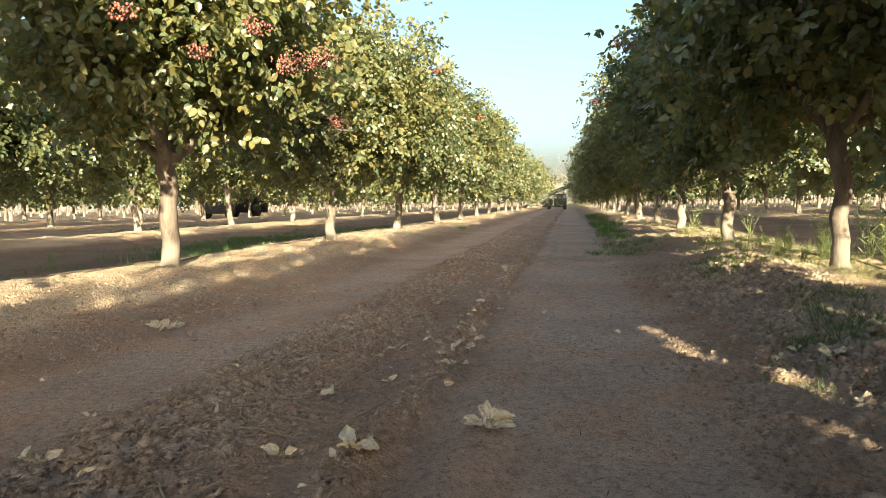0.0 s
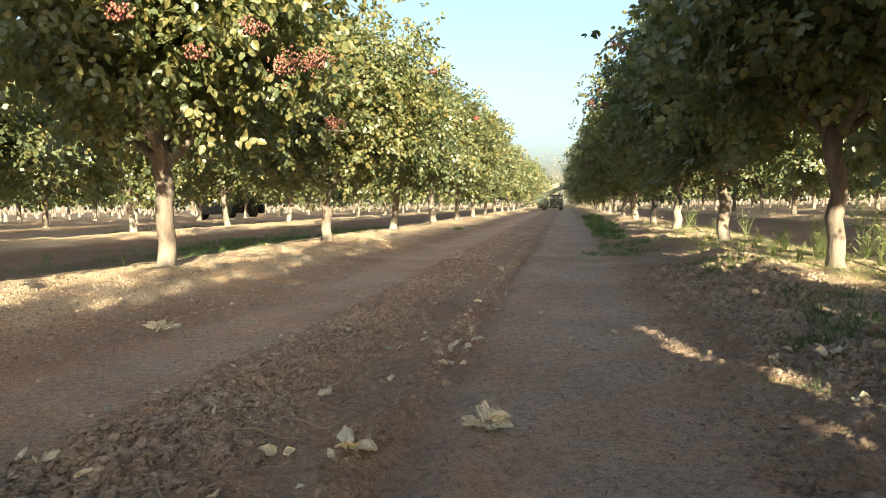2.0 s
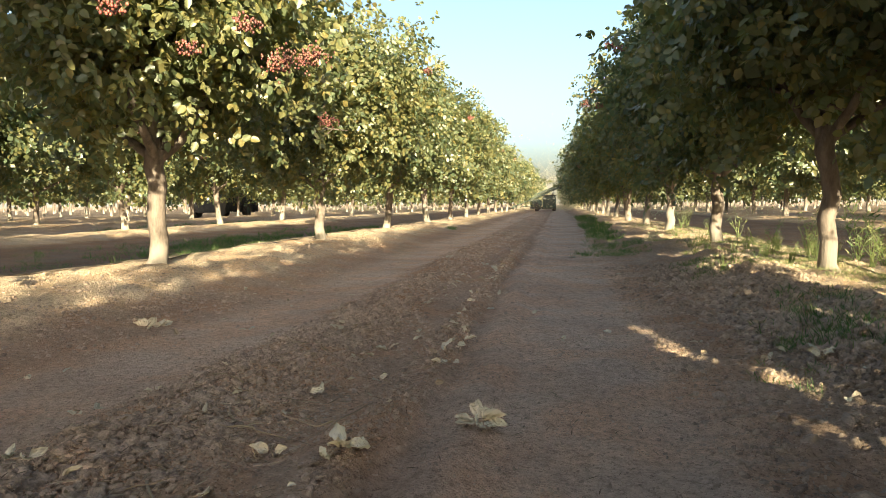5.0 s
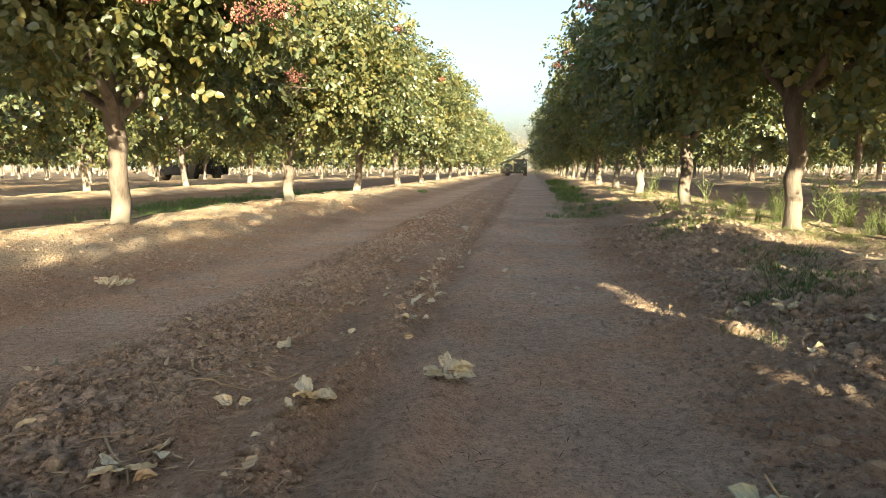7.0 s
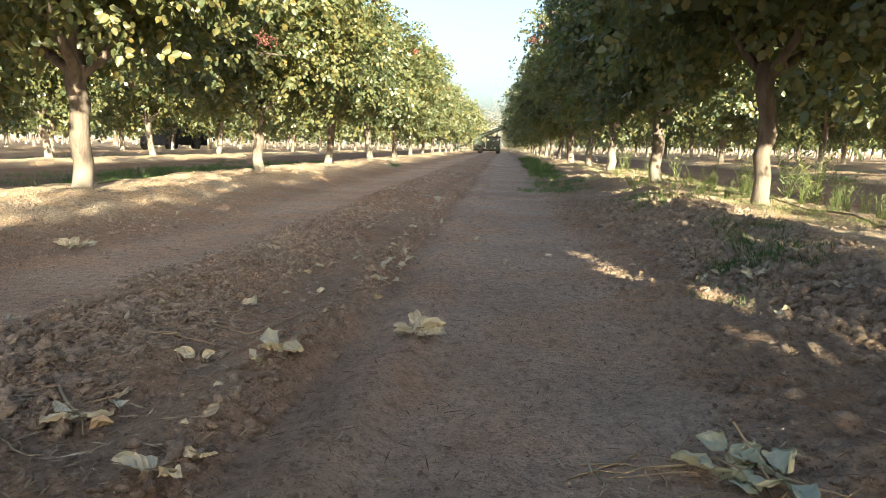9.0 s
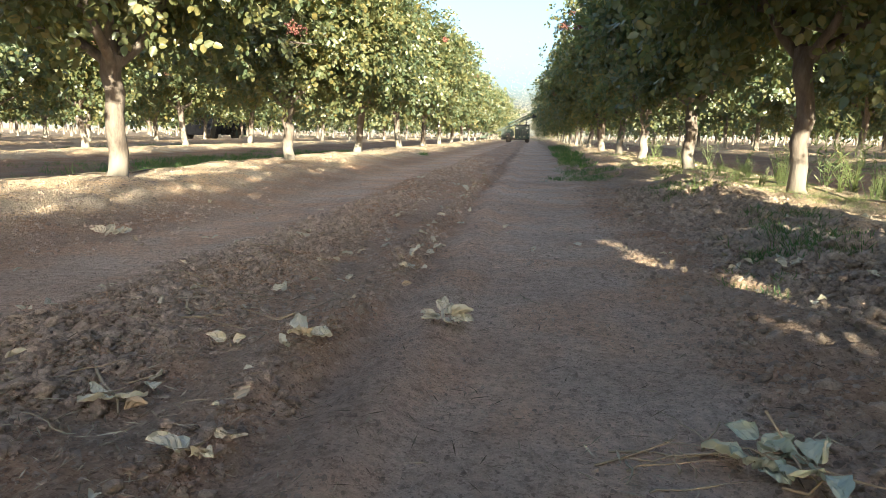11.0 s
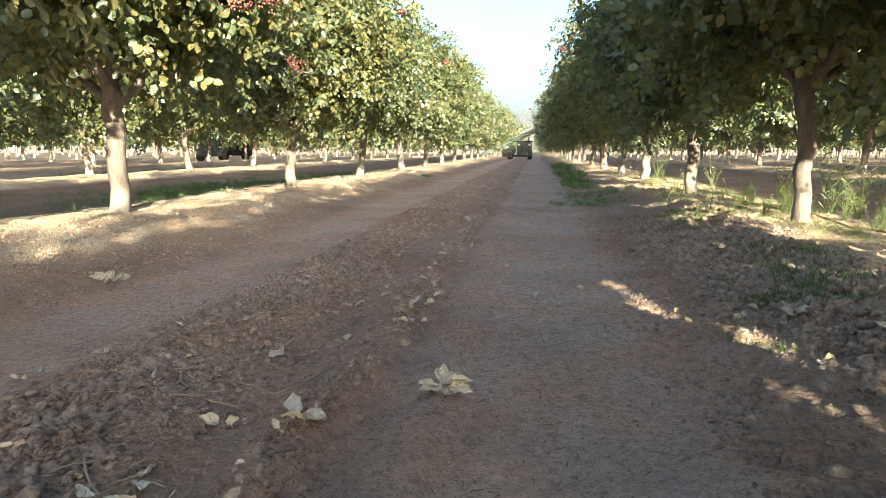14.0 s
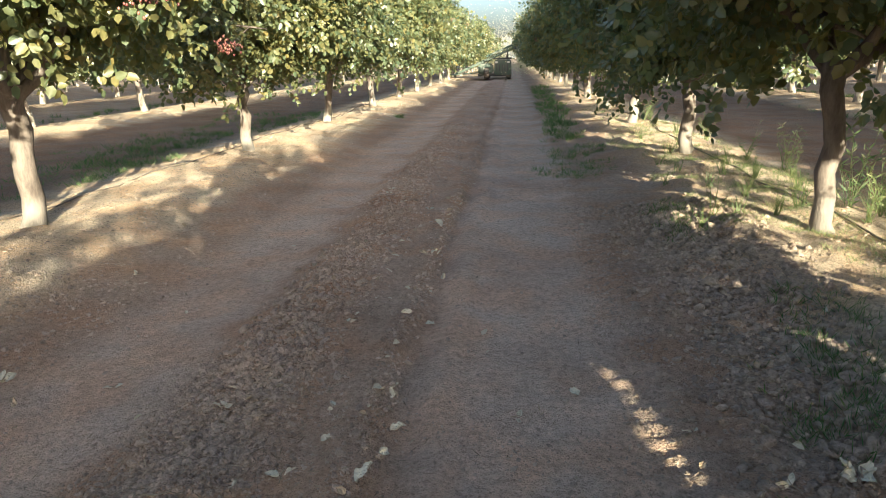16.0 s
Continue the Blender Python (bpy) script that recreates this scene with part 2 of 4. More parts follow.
def value_noise(x, y, scale, seed):
    """Smooth lattice noise, -1 to 1."""
    rng = np.random.RandomState(seed)
    table = rng.uniform(-1, 1, (256, 256))
    u, v = x / scale, y / scale
    i, j = np.floor(u).astype(int), np.floor(v).astype(int)
    fu, fv = u - i, v - j
    fu, fv = fu * fu * (3 - 2 * fu), fv * fv * (3 - 2 * fv)
    g = lambda a, b: table[a % 256, b % 256]
    return (g(i, j) * (1 - fu) + g(i + 1, j) * fu) * (1 - fv) + (g(i, j + 1) * (1 - fu) + g(i + 1, j + 1) * fu) * fv


def ground_z(x, y):
    x, y = np.asarray(x, float), np.asarray(y, float)
    z = np.zeros(np.broadcast(x, y).shape)
    for rx in ROWS_X:
        w = x - rx + 0.12 * value_noise(x * 0 + rx, y, 2.3, 3)
        z = z + 0.13 * np.exp(-(w / 0.95) ** 4)
    wander = 0.06 * value_noise(x * 0, y, 3.0, 5)
    near = np.exp(-((x + 1.42 + wander) / 0.36) ** 4)
    z = z + near * (0.05 + 0.03 * value_noise(x, y, 0.33, 7) + 0.024 * value_noise(x, y, 0.13, 8) + 0.012 * value_noise(x, y, 0.06, 14))
    z = z - 0.030 * np.exp(-((x + 0.15) / 0.42) ** 4) - 0.035 * np.exp(-((x + 2.25) / 0.55) ** 4)
    # a broken ledge where a wheel cut the ridge's foot, and two shallow lines that wheels drew beside it
    edge = 0.05 * value_noise(x * 0, y, 0.9, 41) + 0.025 * value_noise(x, y, 0.17, 42)
    z = z + 0.032 * np.exp(-((x + 0.93 + edge) / 0.10) ** 4) * (1 + 0.6 * value_noise(x, y, 0.21, 43))
    z = z - 0.028 * np.exp(-((x + 0.77 + edge) / 0.06) ** 2) - 0.012 * np.exp(-((x + 0.52 + edge) / 0.05) ** 2) + 0.010 * np.exp(-((x + 0.62 + edge) / 0.06) ** 2)
    rough = np.exp(-((x - 1.15) / 0.75) ** 4)
    z = z + rough * (0.03 * value_noise(x, y, 0.28, 9) + 0.022 * value_noise(x, y, 0.12, 10))
    tread = np.exp(-((x - 0.34) / 0.26) ** 4) * np.clip(0.75 + 0.45 * value_noise(x, y, 0.6, 12), 0, 1)
    lug = np.sin(2 * math.pi * (y / 0.125 - (x - 0.32) * 1.4 + 0.25 * value_noise(x, y, 0.3, 13)))
    z = z + 0.013 * tread * np.tanh(1.8 * lug)
    for rx in ROWS_X:
        bank = np.exp(-((x - rx) / 1.15) ** 4)
        z = z + bank * (0.028 * value_noise(x, y, 0.45, 21) + 0.016 * value_noise(x, y, 0.16, 22))
    z = z + 0.025 * value_noise(x, y, 2.6, 31) + 0.010 * value_noise(x, y, 0.5, 32) + 0.008 * value_noise(x, y, 0.11, 33)
    return z


def spaced(a, b, first, grow, most):
    out, step = [a], first
    while out[-1] < b:
        out.append(out[-1] + step)
        step = min(step * grow, most)
    return out


def build_ground():
    xs = [-v for v in spaced(5.6, 400, 0.07, 1.07, 25)][::-1] + list(np.arange(-5.56, -1.95, 0.045)) + list(np.arange(-1.93, 0.95, 0.028)) + list(np.arange(0.98, 3.9, 0.045)) + spaced(3.94, 400, 0.06, 1.07, 25)
    ys = [-v for v in spaced(-1.2, 120, 0.2, 1.2, 12)][::-1] + list(np.arange(1.22, 5.2, 0.022)) + list(np.arange(5.22, 9.0, 0.036)) + spaced(9.03, 900, 0.045, 1.022, 30)
    gx, gy = np.meshgrid(np.array(xs), np.array(ys))
    fade = np.clip(1.4 - np.hypot(gx, gy) / 260, 0, 1)
    gz = ground_z(gx, gy) * fade
    v = np.stack((gx, gy, gz), -1).reshape(-1, 3)
    nx, ny = len(xs), len(ys)
    i = (np.arange(ny - 1)[:, None] * nx + np.arange(nx - 1)[None]).reshape(-1)
    q = np.stack((i, i + 1, i + nx + 1, i + nx), -1)
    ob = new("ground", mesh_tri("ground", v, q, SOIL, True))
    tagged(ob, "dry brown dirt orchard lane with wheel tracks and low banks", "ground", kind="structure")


build_ground()


def gz(x, y):
    return float(ground_z(x, y))


# ---- pistachio trees ----
def limbs(rng, detail, forks=None, lean=None, thick=1.0, fork=None):
    """Trunk and limbs of a tree: the tubes, and the tips where leaves gather."""
    lean = rng.uniform(-0.10, 0.10, 2) if lean is None else lean
    fork = fork or rng.uniform(1.02, 1.2)
    n = 8 if detail > 1 else 4
    hs = np.linspace(-0.12, fork, n)
    bend = rng.uniform(-0.035, 0.035, (n, 2))
    pts = [(lean[0] * h + bend[i, 0], lean[1] * h + bend[i, 1], h) for i, h in enumerate(hs)]
    rad = [thick * 0.086 + 0.03 * max(0, 1 - (h + 0.12) / 0.3) ** 2 + 0.012 * max(0, (h - 0.85) / 0.3) for h in hs]
    pieces, tips = [tube(pts, rad, 12 if detail > 1 else 6, 0.05 if detail > 1 else 0, rng)], []
    top = np.array(pts[-1])
    count = len(forks) if forks else rng.randint(4, 6)
    turn = rng.uniform(0, 6.28)
    for k in range(count):
        a = turn + 2 * math.pi * k / count + rng.uniform(-0.35, 0.35)
        up = rng.uniform(0.55, 1.1)
        p, d = top - (0, 0, 0.12), np.array(forks[k] if forks else (math.cos(a), math.sin(a), up))
        line, r = [p], 0.055 * thick
        for s in range(5):
            d = d / np.linalg.norm(d)
            p = p + d * rng.uniform(0.22, 0.34)
            line.append(p)
            d = d + rng.uniform(-0.22, 0.22, 3) + (0, 0, 0.10)
            if s >= 1:
                for _ in range(2 if detail > 1 else 1):
                    e = d / np.linalg.norm(d) + rng.uniform(-0.9, 0.9, 3)
                    q, twig = p, [p]
                    for _s in range(3):
                        e = e / np.linalg.norm(e)
                        q = q + e * rng.uniform(0.13, 0.24)
                        twig.append(q)
                        e = e + rng.uniform(-0.3, 0.3, 3) - (0, 0, 0.06)
                        tips.append(q)
                    if detail > 0:
                        pieces.append(tube(twig, (0.026, 0.019, 0.012, 0.006), 5 if detail > 1 else 3))
        tips += line[3:]
        pieces.append(tube(line, np.linspace(r, 0.014, 6), 8 if detail > 1 else 5, 0.04 if detail > 1 else 0, rng))
    return pieces, np.array(tips)


def crown_points(rng, tips, boughs, per, wide=1.78, high=1.32, low=1.5, spread=0.2, dips=0, skirt=0.10):
    """Centres of leaf sprays, gathered in boughs towards the outside of an uneven crown, and the way out of it."""
    mid = np.array((0, 0, 2.62))
    lump = rng.normal(size=(26, 3))
    lump /= np.linalg.norm(lump, axis=1, keepdims=True)
    amount = rng.uniform(-0.24, 0.08, 26)
    d = rng.normal(size=(boughs, 3))
    d /= np.linalg.norm(d, axis=1, keepdims=True)
    swell = 1 + (np.exp(-(1 - d @ lump.T) * 9) * amount).sum(1)
    depth = rng.uniform(0, 1, boughs) ** 0.36
    size = np.where(d[:, 2:3] > 0, (wide, wide * 1.25, high), (wide, wide * 1.25, low))
    # the lower half keeps its width, so that the crown hangs like a bell
    flat = np.hypot(d[:, 0], d[:, 1])
    d[:, :2] *= np.where(d[:, 2] < 0, np.maximum(flat, 0.1) ** -0.45, 1.0)[:, None]
    c = mid + d * size * (swell * depth)[:, None]
    floor = 1.16 + skirt * np.hypot(c[:, 0], c[:, 1]) * (rng.uniform(0, 1, boughs) < 0.7)
    c = c[c[:, 2] > floor]
    if dips:
        a = rng.uniform(0, 6.28, dips)
        r = rng.uniform(0.7, 1.5, dips) if skirt > 0 else rng.uniform(0.1, 1.15, dips)
        c = np.vstack((c, np.stack((r * np.cos(a), r * np.sin(a), rng.uniform(0.98, 1.3, dips) if skirt > 0 else rng.uniform(1.0, 1.3, dips)), -1)))
    inside = tips[np.linalg.norm((tips - mid) / (wide * 0.92, wide * 1.1, high * 0.92), axis=1) < 1]
    c = np.vstack((c, inside[rng.randint(0, len(inside), boughs // 6)]))
    # a few whips stand out at the top
    a = rng.uniform(0, 6.28, 7)
    whip = np.stack((0.9 * np.cos(a), 1.1 * np.sin(a), rng.uniform(3.7, 4.15, 7)), -1)
    p = np.repeat(c, per, 0)
    p = p + rng.normal(size=p.shape) * (spread, spread, spread * 0.85)
    p = np.vstack((p, np.repeat(whip, 2, 0) + rng.normal(size=(14, 3)) * 0.06))
    out = (p - mid) / (np.linalg.norm(p - mid, axis=1, keepdims=True) + 0.2)
    return p, out


def crown_mesh(rng, tips, boughs, sprays, per, size, full, inner=1400, slots=(), wide=1.78, skirt=0.10, high=1.32):
    """Compound leaves: paired leaflets along a drooping stalk, gathered in boughs; slots are gaps that let sun reach the ground."""
    p, out = crown_points(rng, tips, boughs, sprays, wide, high, dips=5 if slots and full else 0 if slots or skirt > 0.3 else 6 if full else 4, skirt=-0.03 if slots else skirt)
    c = len(p)
    stalk = out * 0.75 + rng.normal(size=(c, 3)) * 0.55 + (0, 0, -0.35)
    stalk /= np.linalg.norm(stalk, axis=1, keepdims=True)
    nor = out * 0.95 + rng.normal(size=(c, 3)) * 0.5 + (0, 0, 0.35)
    side = np.cross(stalk, nor)
    side /= np.linalg.norm(side, axis=1, keepdims=True) + 1e-6
    nor = np.cross(side, stalk)
    k = np.arange(per)
    sign = np.where(k == per - 1, 0.0, np.where(k % 2, 1.0, -1.0))
    step = (k // 2 + 0.6) * size * 0.62
    pos = p[:, None] + stalk[:, None] * step[None, :, None] + side[:, None] * (sign * size * 0.12)[None, :, None]
    pos = pos + rng.normal(size=pos.shape) * size * 0.16
    along = side[:, None] * sign[None, :, None] * 0.95 + stalk[:, None] * 0.55 + rng.normal(size=pos.shape) * 0.35 + (0, 0, -0.25)
    face = nor[:, None] + rng.normal(size=pos.shape) * 0.38
    pos, along, face = pos.reshape(-1, 3), along.reshape(-1, 3), face.reshape(-1, 3)
    n = len(pos)
    keep = np.ones(n, bool)
    reach = 1 / math.tan(SUN_EL)
    land = pos[:, :2] - np.array((SUN_AZ.x, SUN_AZ.y)) * pos[:, 2:3] * reach
    for x0, y0, x1, y1, r in slots:
        a, d = np.array((x0, y0)), np.array((x1 - x0, y1 - y0))
        u = np.clip(((land - a) @ d) / (d @ d), 0, 1)
        keep &= np.linalg.norm(land - a - u[:, None] * d, axis=1) > r
    pos, along, face = pos[keep], along[keep], face[keep]
    v, t = blades(pos, along, face, size * rng.uniform(0.65, 1.25, len(pos)), full)
    # the close, shaded leaves within
    m = inner
    d = rng.normal(size=(m, 3))
    d /= np.linalg.norm(d, axis=1, keepdims=True)
    q = d * (rng.uniform(0.1, 1, m) ** 0.5)[:, None] * np.where(d[:, 2:3] > 0, (1.4, 1.7, 1.05), (1.45, 1.7, 1.2)) + (0, 0, 2.6)
    q = q[q[:, 2] > 1.5]
    land = q[:, :2] - np.array((SUN_AZ.x, SUN_AZ.y)) * q[:, 2:3] * reach
    keep = np.ones(len(q), bool)
    for x0, y0, x1, y1, r in slots:
        a, e = np.array((x0, y0)), np.array((x1 - x0, y1 - y0))
        u = np.clip(((land - a) @ e) / (e @ e), 0, 1)
        keep &= np.linalg.norm(land - a - u[:, None] * e, axis=1) > r
    q = q[keep]
    big = 1.0 if full else 1.4
    iv, it = blades(q, rng.normal(size=q.shape) + (0, 0, -0.5), rng.normal(size=q.shape) + (0, 0, 0.4), rng.uniform(0.11, 0.18, len(q)) * big, False)
    return np.vstack((v, iv)), np.vstack((t, it + len(v)))


def nut_cluster_mesh(rng, count=46, radius=0.115):
    ico = bmesh.new()
    bmesh.ops.create_icosphere(ico, subdivisions=1, radius=1)
    iv = np.array([v.co[:] for v in ico.verts])
    it = np.array([[v.index for v in f.verts] for f in ico.faces])
    ico.free()
    verts, tris = [], []
    for k in range(count):
        c = rng.normal(size=3) * radius * 0.38
        verts.append(iv * (0.0095, 0.0095, 0.0125) * rng.uniform(0.85, 1.2) + c * (1.2, 1, 0.75))
        tris.append(it + k * len(iv))
    return mesh_tri("nut_cluster", np.vstack(verts), np.vstack(tris), NUT, True)


CLUSTERS = [nut_cluster_mesh(np.random.RandomState(70 + k), c, r) for k, (c, r) in enumerate(((150, 0.15), (70, 0.11), (40, 0.085)))]


def add_cluster(tree, k, where):
    c = part("fruit", CLUSTERS[k % 3], tree, "hanging cluster of ripe pink pistachios")
    c["kind"] = "stuff"
    c.location = where
    return c


def make_tree(seed, detail, boughs, sprays, per, size, clusters, forks=None, lean=None, thick=1.0, slots=(), wide=1.78, skirt=0.10, high=1.32, fork=None, bark=BARK):
    """One tree at the origin: trunk with limbs, crown, hanging nut clusters."""
    rng = np.random.RandomState(seed)
    tree = new("pistachio_tree")
    pieces, tips = limbs(rng, detail, forks, lean, thick, fork)
    v, f = join(pieces)
    part("trunk", mesh_from("trunk", v, f, bark, True), tree, "grey bark trunk, limewashed white at the foot" if bark == BARK else "tan bark trunk forking low")
    cv, ct = crown_mesh(rng, tips, boughs, sprays, per, size, detail > 1, (1500 if boughs > 100 else 500, 4000, 2800)[detail], slots, wide, skirt, high)
    part("crown", mesh_tri("crown", cv, ct, LEAF), tree)
    for k in range(clusters):
        d = rng.normal(size=3) * (1, 1, 0.55)
        d /= np.linalg.norm(d)
        add_cluster(tree, 1 + k % 2, d * (1.82, 2.05, 1.2) + (0, 0, 2.5))
    return tagged(tree, "pistachio tree with limewashed trunk and yellow-green leaves", "tree", "orchard trees")


def plant_orchard():
    rng = np.random.RandomState(11)
    near = [make_tree(101 + k, 2, 250, 19, 7, 0.078, 9) for k in range(3)]
    middle = [make_tree(201 + k, 1, 230, 12, 7, 0.098, 3) for k in range(3)]
    shade = [make_tree(221 + k, 1, 230, 9, 7, 0.128, 2, skirt=0.31) for k in range(2)]
    far = [make_tree(301 + k, 0, 170, 7, 5, 0.165, 0) for k in range(4)]
    farther = [make_tree(401 + k, 0, 90, 3, 3, 0.33, 0) for k in range(3)]
    used, turns = set(), {}

    def plant(kinds, x, y, turn=None, grow=None):
        k = kinds[turns.setdefault(id(kinds), 0) % len(kinds)]
        turns[id(kinds)] += 1
        turn = rng.uniform(0, 360) if turn is None else turn
        m = pose(x, y, gz(x, y) - 0.01, 0, 0, turn)
        s = grow or rng.uniform(0.94, 1.06)
        if k not in used:
            used.add(k)
            t = k
            t.matrix_basis = m
        else:
            t = copy_thing(k, m)
        t.scale = s if isinstance(s, tuple) else (s, s, s)
        return t

    # the two trees that stand closest to the lane's mouth have limbs of their own
    first_left = make_tree(151, 2, 225, 17, 7, 0.080, 3, ((-0.95, 0.1, 0.62), (-0.05, -0.1, 1.3), (0.75, 0.4, 0.75), (0.2, -0.9, 0.8), (-0.3, 0.9, 0.8)), (0.03, 0.0), skirt=0.33)
    plant([first_left], -4.27, 6.78, 0, 1.0)
    for k, w in enumerate(((-2.40, 5.58, 1.78), (-2.45, 5.12, 1.95), (-2.7, 4.8, 1.73), (-2.45, 6.35, 1.98), (-2.5, 6.9, 1.5), (-2.75, 4.1, 1.8))):
        add_cluster(first_left, k, Vector(w) - Vector((-4.27, 6.78, gz(-4.27, 6.78) - 0.01)))
    first_right = make_tree(152, 2, 250, 17, 7, 0.080, 3, ((0.95, -0.15, 0.75), (-0.6, 0.45, 0.95), (0.35, -0.75, 0.85), (0.2, 0.9, 0.9)), (-0.05, 0.0), 0.80, (), 1.62, 0.22, 1.32, 1.2, BARE_BARK)
    plant([first_right], 1.93, 6.75, 0, 1.0)

    # trees nearer the sun, mostly unseen, sized to shade the lane; gaps cut to shape its streaks of light
    streaks = ((0.21, 4.65, 0.26, 3.60, 0.12), (0.26, 3.60, 0.45, 3.12, 0.135), (0.45, 3.12, 0.62, 2.25, 0.13), (0.34, 3.80, 0.74, 3.10, 0.10),
               (-1.34, 3.42, -1.27, 3.30, 0.11), (-0.37, 2.66, -0.33, 2.56, 0.085), (-2.68, 6.33, -2.62, 6.10, 0.13), (-2.82, 5.70, -2.74, 5.45, 0.13),
               (1.75, 6.25, 2.7, 5.95, 0.40), (1.3, 7.3, 2.6, 7.0, 0.45), (1.5, 8.3, 2.6, 7.9, 0.4), (1.3, 9.4, 2.6, 9.0, 0.4))
    for seed, y in ((161, 2.67), (162, -1.41), (163, -5.49), (164, -9.57), (165, -13.65)):
        local = [(x0 - 2.25, y0 - y, x1 - 2.25, y1 - y, r) for x0, y0, x1, y1, r in streaks]
        tree = make_tree(seed, 2 if y > 0 else 1, 235 if y > 0 else 200, 16 if y > 0 else 8, 7, 0.078 if y > 0 else 0.125, 4, None, None, 1.0, local, 1.68 if y > 0 else 2.0, 0.30, 1.74 if y < -3 else 1.4, 1.4 if -3 < y < 0 else None)
        plant([tree], 2.25, y, 0, 1.0)

    # the rows that edge the lane
    left = [6.78 + 4.64 * k for k in range(-7, 36)]
    right = [6.75 + 4.08 * k for k in range(-9, 5)] + [23.2 + 4.3 * k for k in range(0, 33)]
    for x, ys in ((-4.27, left), (1.93, right)):
        for y in ys:
            if 6.7 < y < 6.8 or (x > 0 and -14 < y < 3):
                continue
            kinds = near if 6 < y < 16 else shade if -20 < y < 6 else middle if -11 < y < 35 else far
            if y > 65 or y < -20:
                kinds = farther
            grow = 0.92 if x < 0 and 0 < y < 6 else 1.08 if x < 0 and y < 6 else 1.18 if x > 0 and y < 2 else 0.94 if x > 0 else None
            plant(kinds, x + rng.uniform(-0.05, 0.05), y + rng.uniform(-0.06, 0.06), None, grow)
    # rows beyond, seen between the trunks
    for x, y0, y1, step in ((-10.6, 1.7, 100, 4.58), (-16.9, 6, 100, 4.6), (-23.2, 12, 90, 4.6), (-29.6, 18, 80, 4.6),
                            (8.3, -10.4, 100, 4.32), (14.6, 10, 90, 4.4), (20.9, 22, 80, 4.4), (27.2, 32, 80, 4.4)):
        y = y0
        while y < y1:
            kinds = middle if 8 < y < 30 and abs(x) < 11 else far if abs(x) < 25 and y < 52 else farther
            plant(kinds, x + rng.uniform(-0.1, 0.1), y + rng.uniform(-0.1, 0.1))
            y += step


def far_rows():
    """The orchard's far rows, too many to count: all crowns in one mesh, all trunks in another."""
    rng = np.random.RandomState(19)
    spots = []
    for x, y0, y1 in ((-16.9, 102, 125), (-23.2, 92, 125), (-29.6, 82, 125), (-36, 24, 125), (-42.4, 30, 125), (-48.8, 36, 130), (-55.2, 44, 130), (-61.6, 50, 135), (-68, 56, 140),
                      (-74.4, 62, 145), (-80.8, 68, 150), (-87.2, 74, 155), (14.6, 92, 125), (20.9, 82, 125), (27.2, 82, 125), (33.5, 50, 130), (39.8, 62, 140), (46.1, 74, 150), (52.4, 86, 160)):
        spots += [(x + rng.uniform(-0.15, 0.15), y + rng.uniform(-0.15, 0.15)) for y in np.arange(y0, y1, 4.6)]
    P, trunks, n = [], [], 330
    for x, y in spots:
        d = rng.normal(size=(n, 3))
        d /= np.linalg.norm(d, axis=1, keepdims=True)
        d[:, :2] *= np.where(d[:, 2] < 0, np.maximum(np.hypot(d[:, 0], d[:, 1]), 0.1) ** -0.45, 1.0)[:, None]
        p = d * (rng.uniform(0, 1, n) ** 0.4)[:, None] * (1.75, 2.15, 1.4) * rng.uniform(0.92, 1.06) + (0, 0, 2.6)
        P.append(p[p[:, 2] > 1.2] + (x, y, 0.1))
        trunks.append(tube([(x, y, -0.05), (x + rng.uniform(-0.06, 0.06), y, 0.8), (x, y, 1.9)], (0.12, 0.095, 0.08), 5))
    P = np.vstack(P)
    m = len(P)
    v, t = blades(P, rng.normal(size=(m, 3)) + (0, 0, -0.4), rng.normal(size=(m, 3)) + (0, 0, 0.5), rng.uniform(0.3, 0.55, m), False)
    tagged(new("far_tree_crowns", mesh_tri("far_tree_crowns", v, t, LEAF)), "crowns of distant pistachio rows", "foliage", kind="stuff")
    v, f = join(trunks)
    tagged(new("far_tree_trunks", mesh_from("far_tree_trunks", v, f, BARK, True)), "limewashed trunks of distant pistachio rows", "trunks", kind="stuff")


plant_orchard()
far_rows()


# ---- clods, straw, fallen leaves ----
def scatter(rng, count, xs, ys, fade=0.0):
    """Places on a stretch of ground, thinning out with y when fade is above 0."""
    x = xs[0] + (xs[1] - xs[0]) * (rng.uniform(0, 1, count) + rng.uniform(0, 1, count) + 0.35 * rng.uniform(-1, 1, count)) / 2
    u = rng.uniform(0, 1, count)
    y = ys[0] + (ys[1] - ys[0]) * u ** (1 + fade)
    return x, y


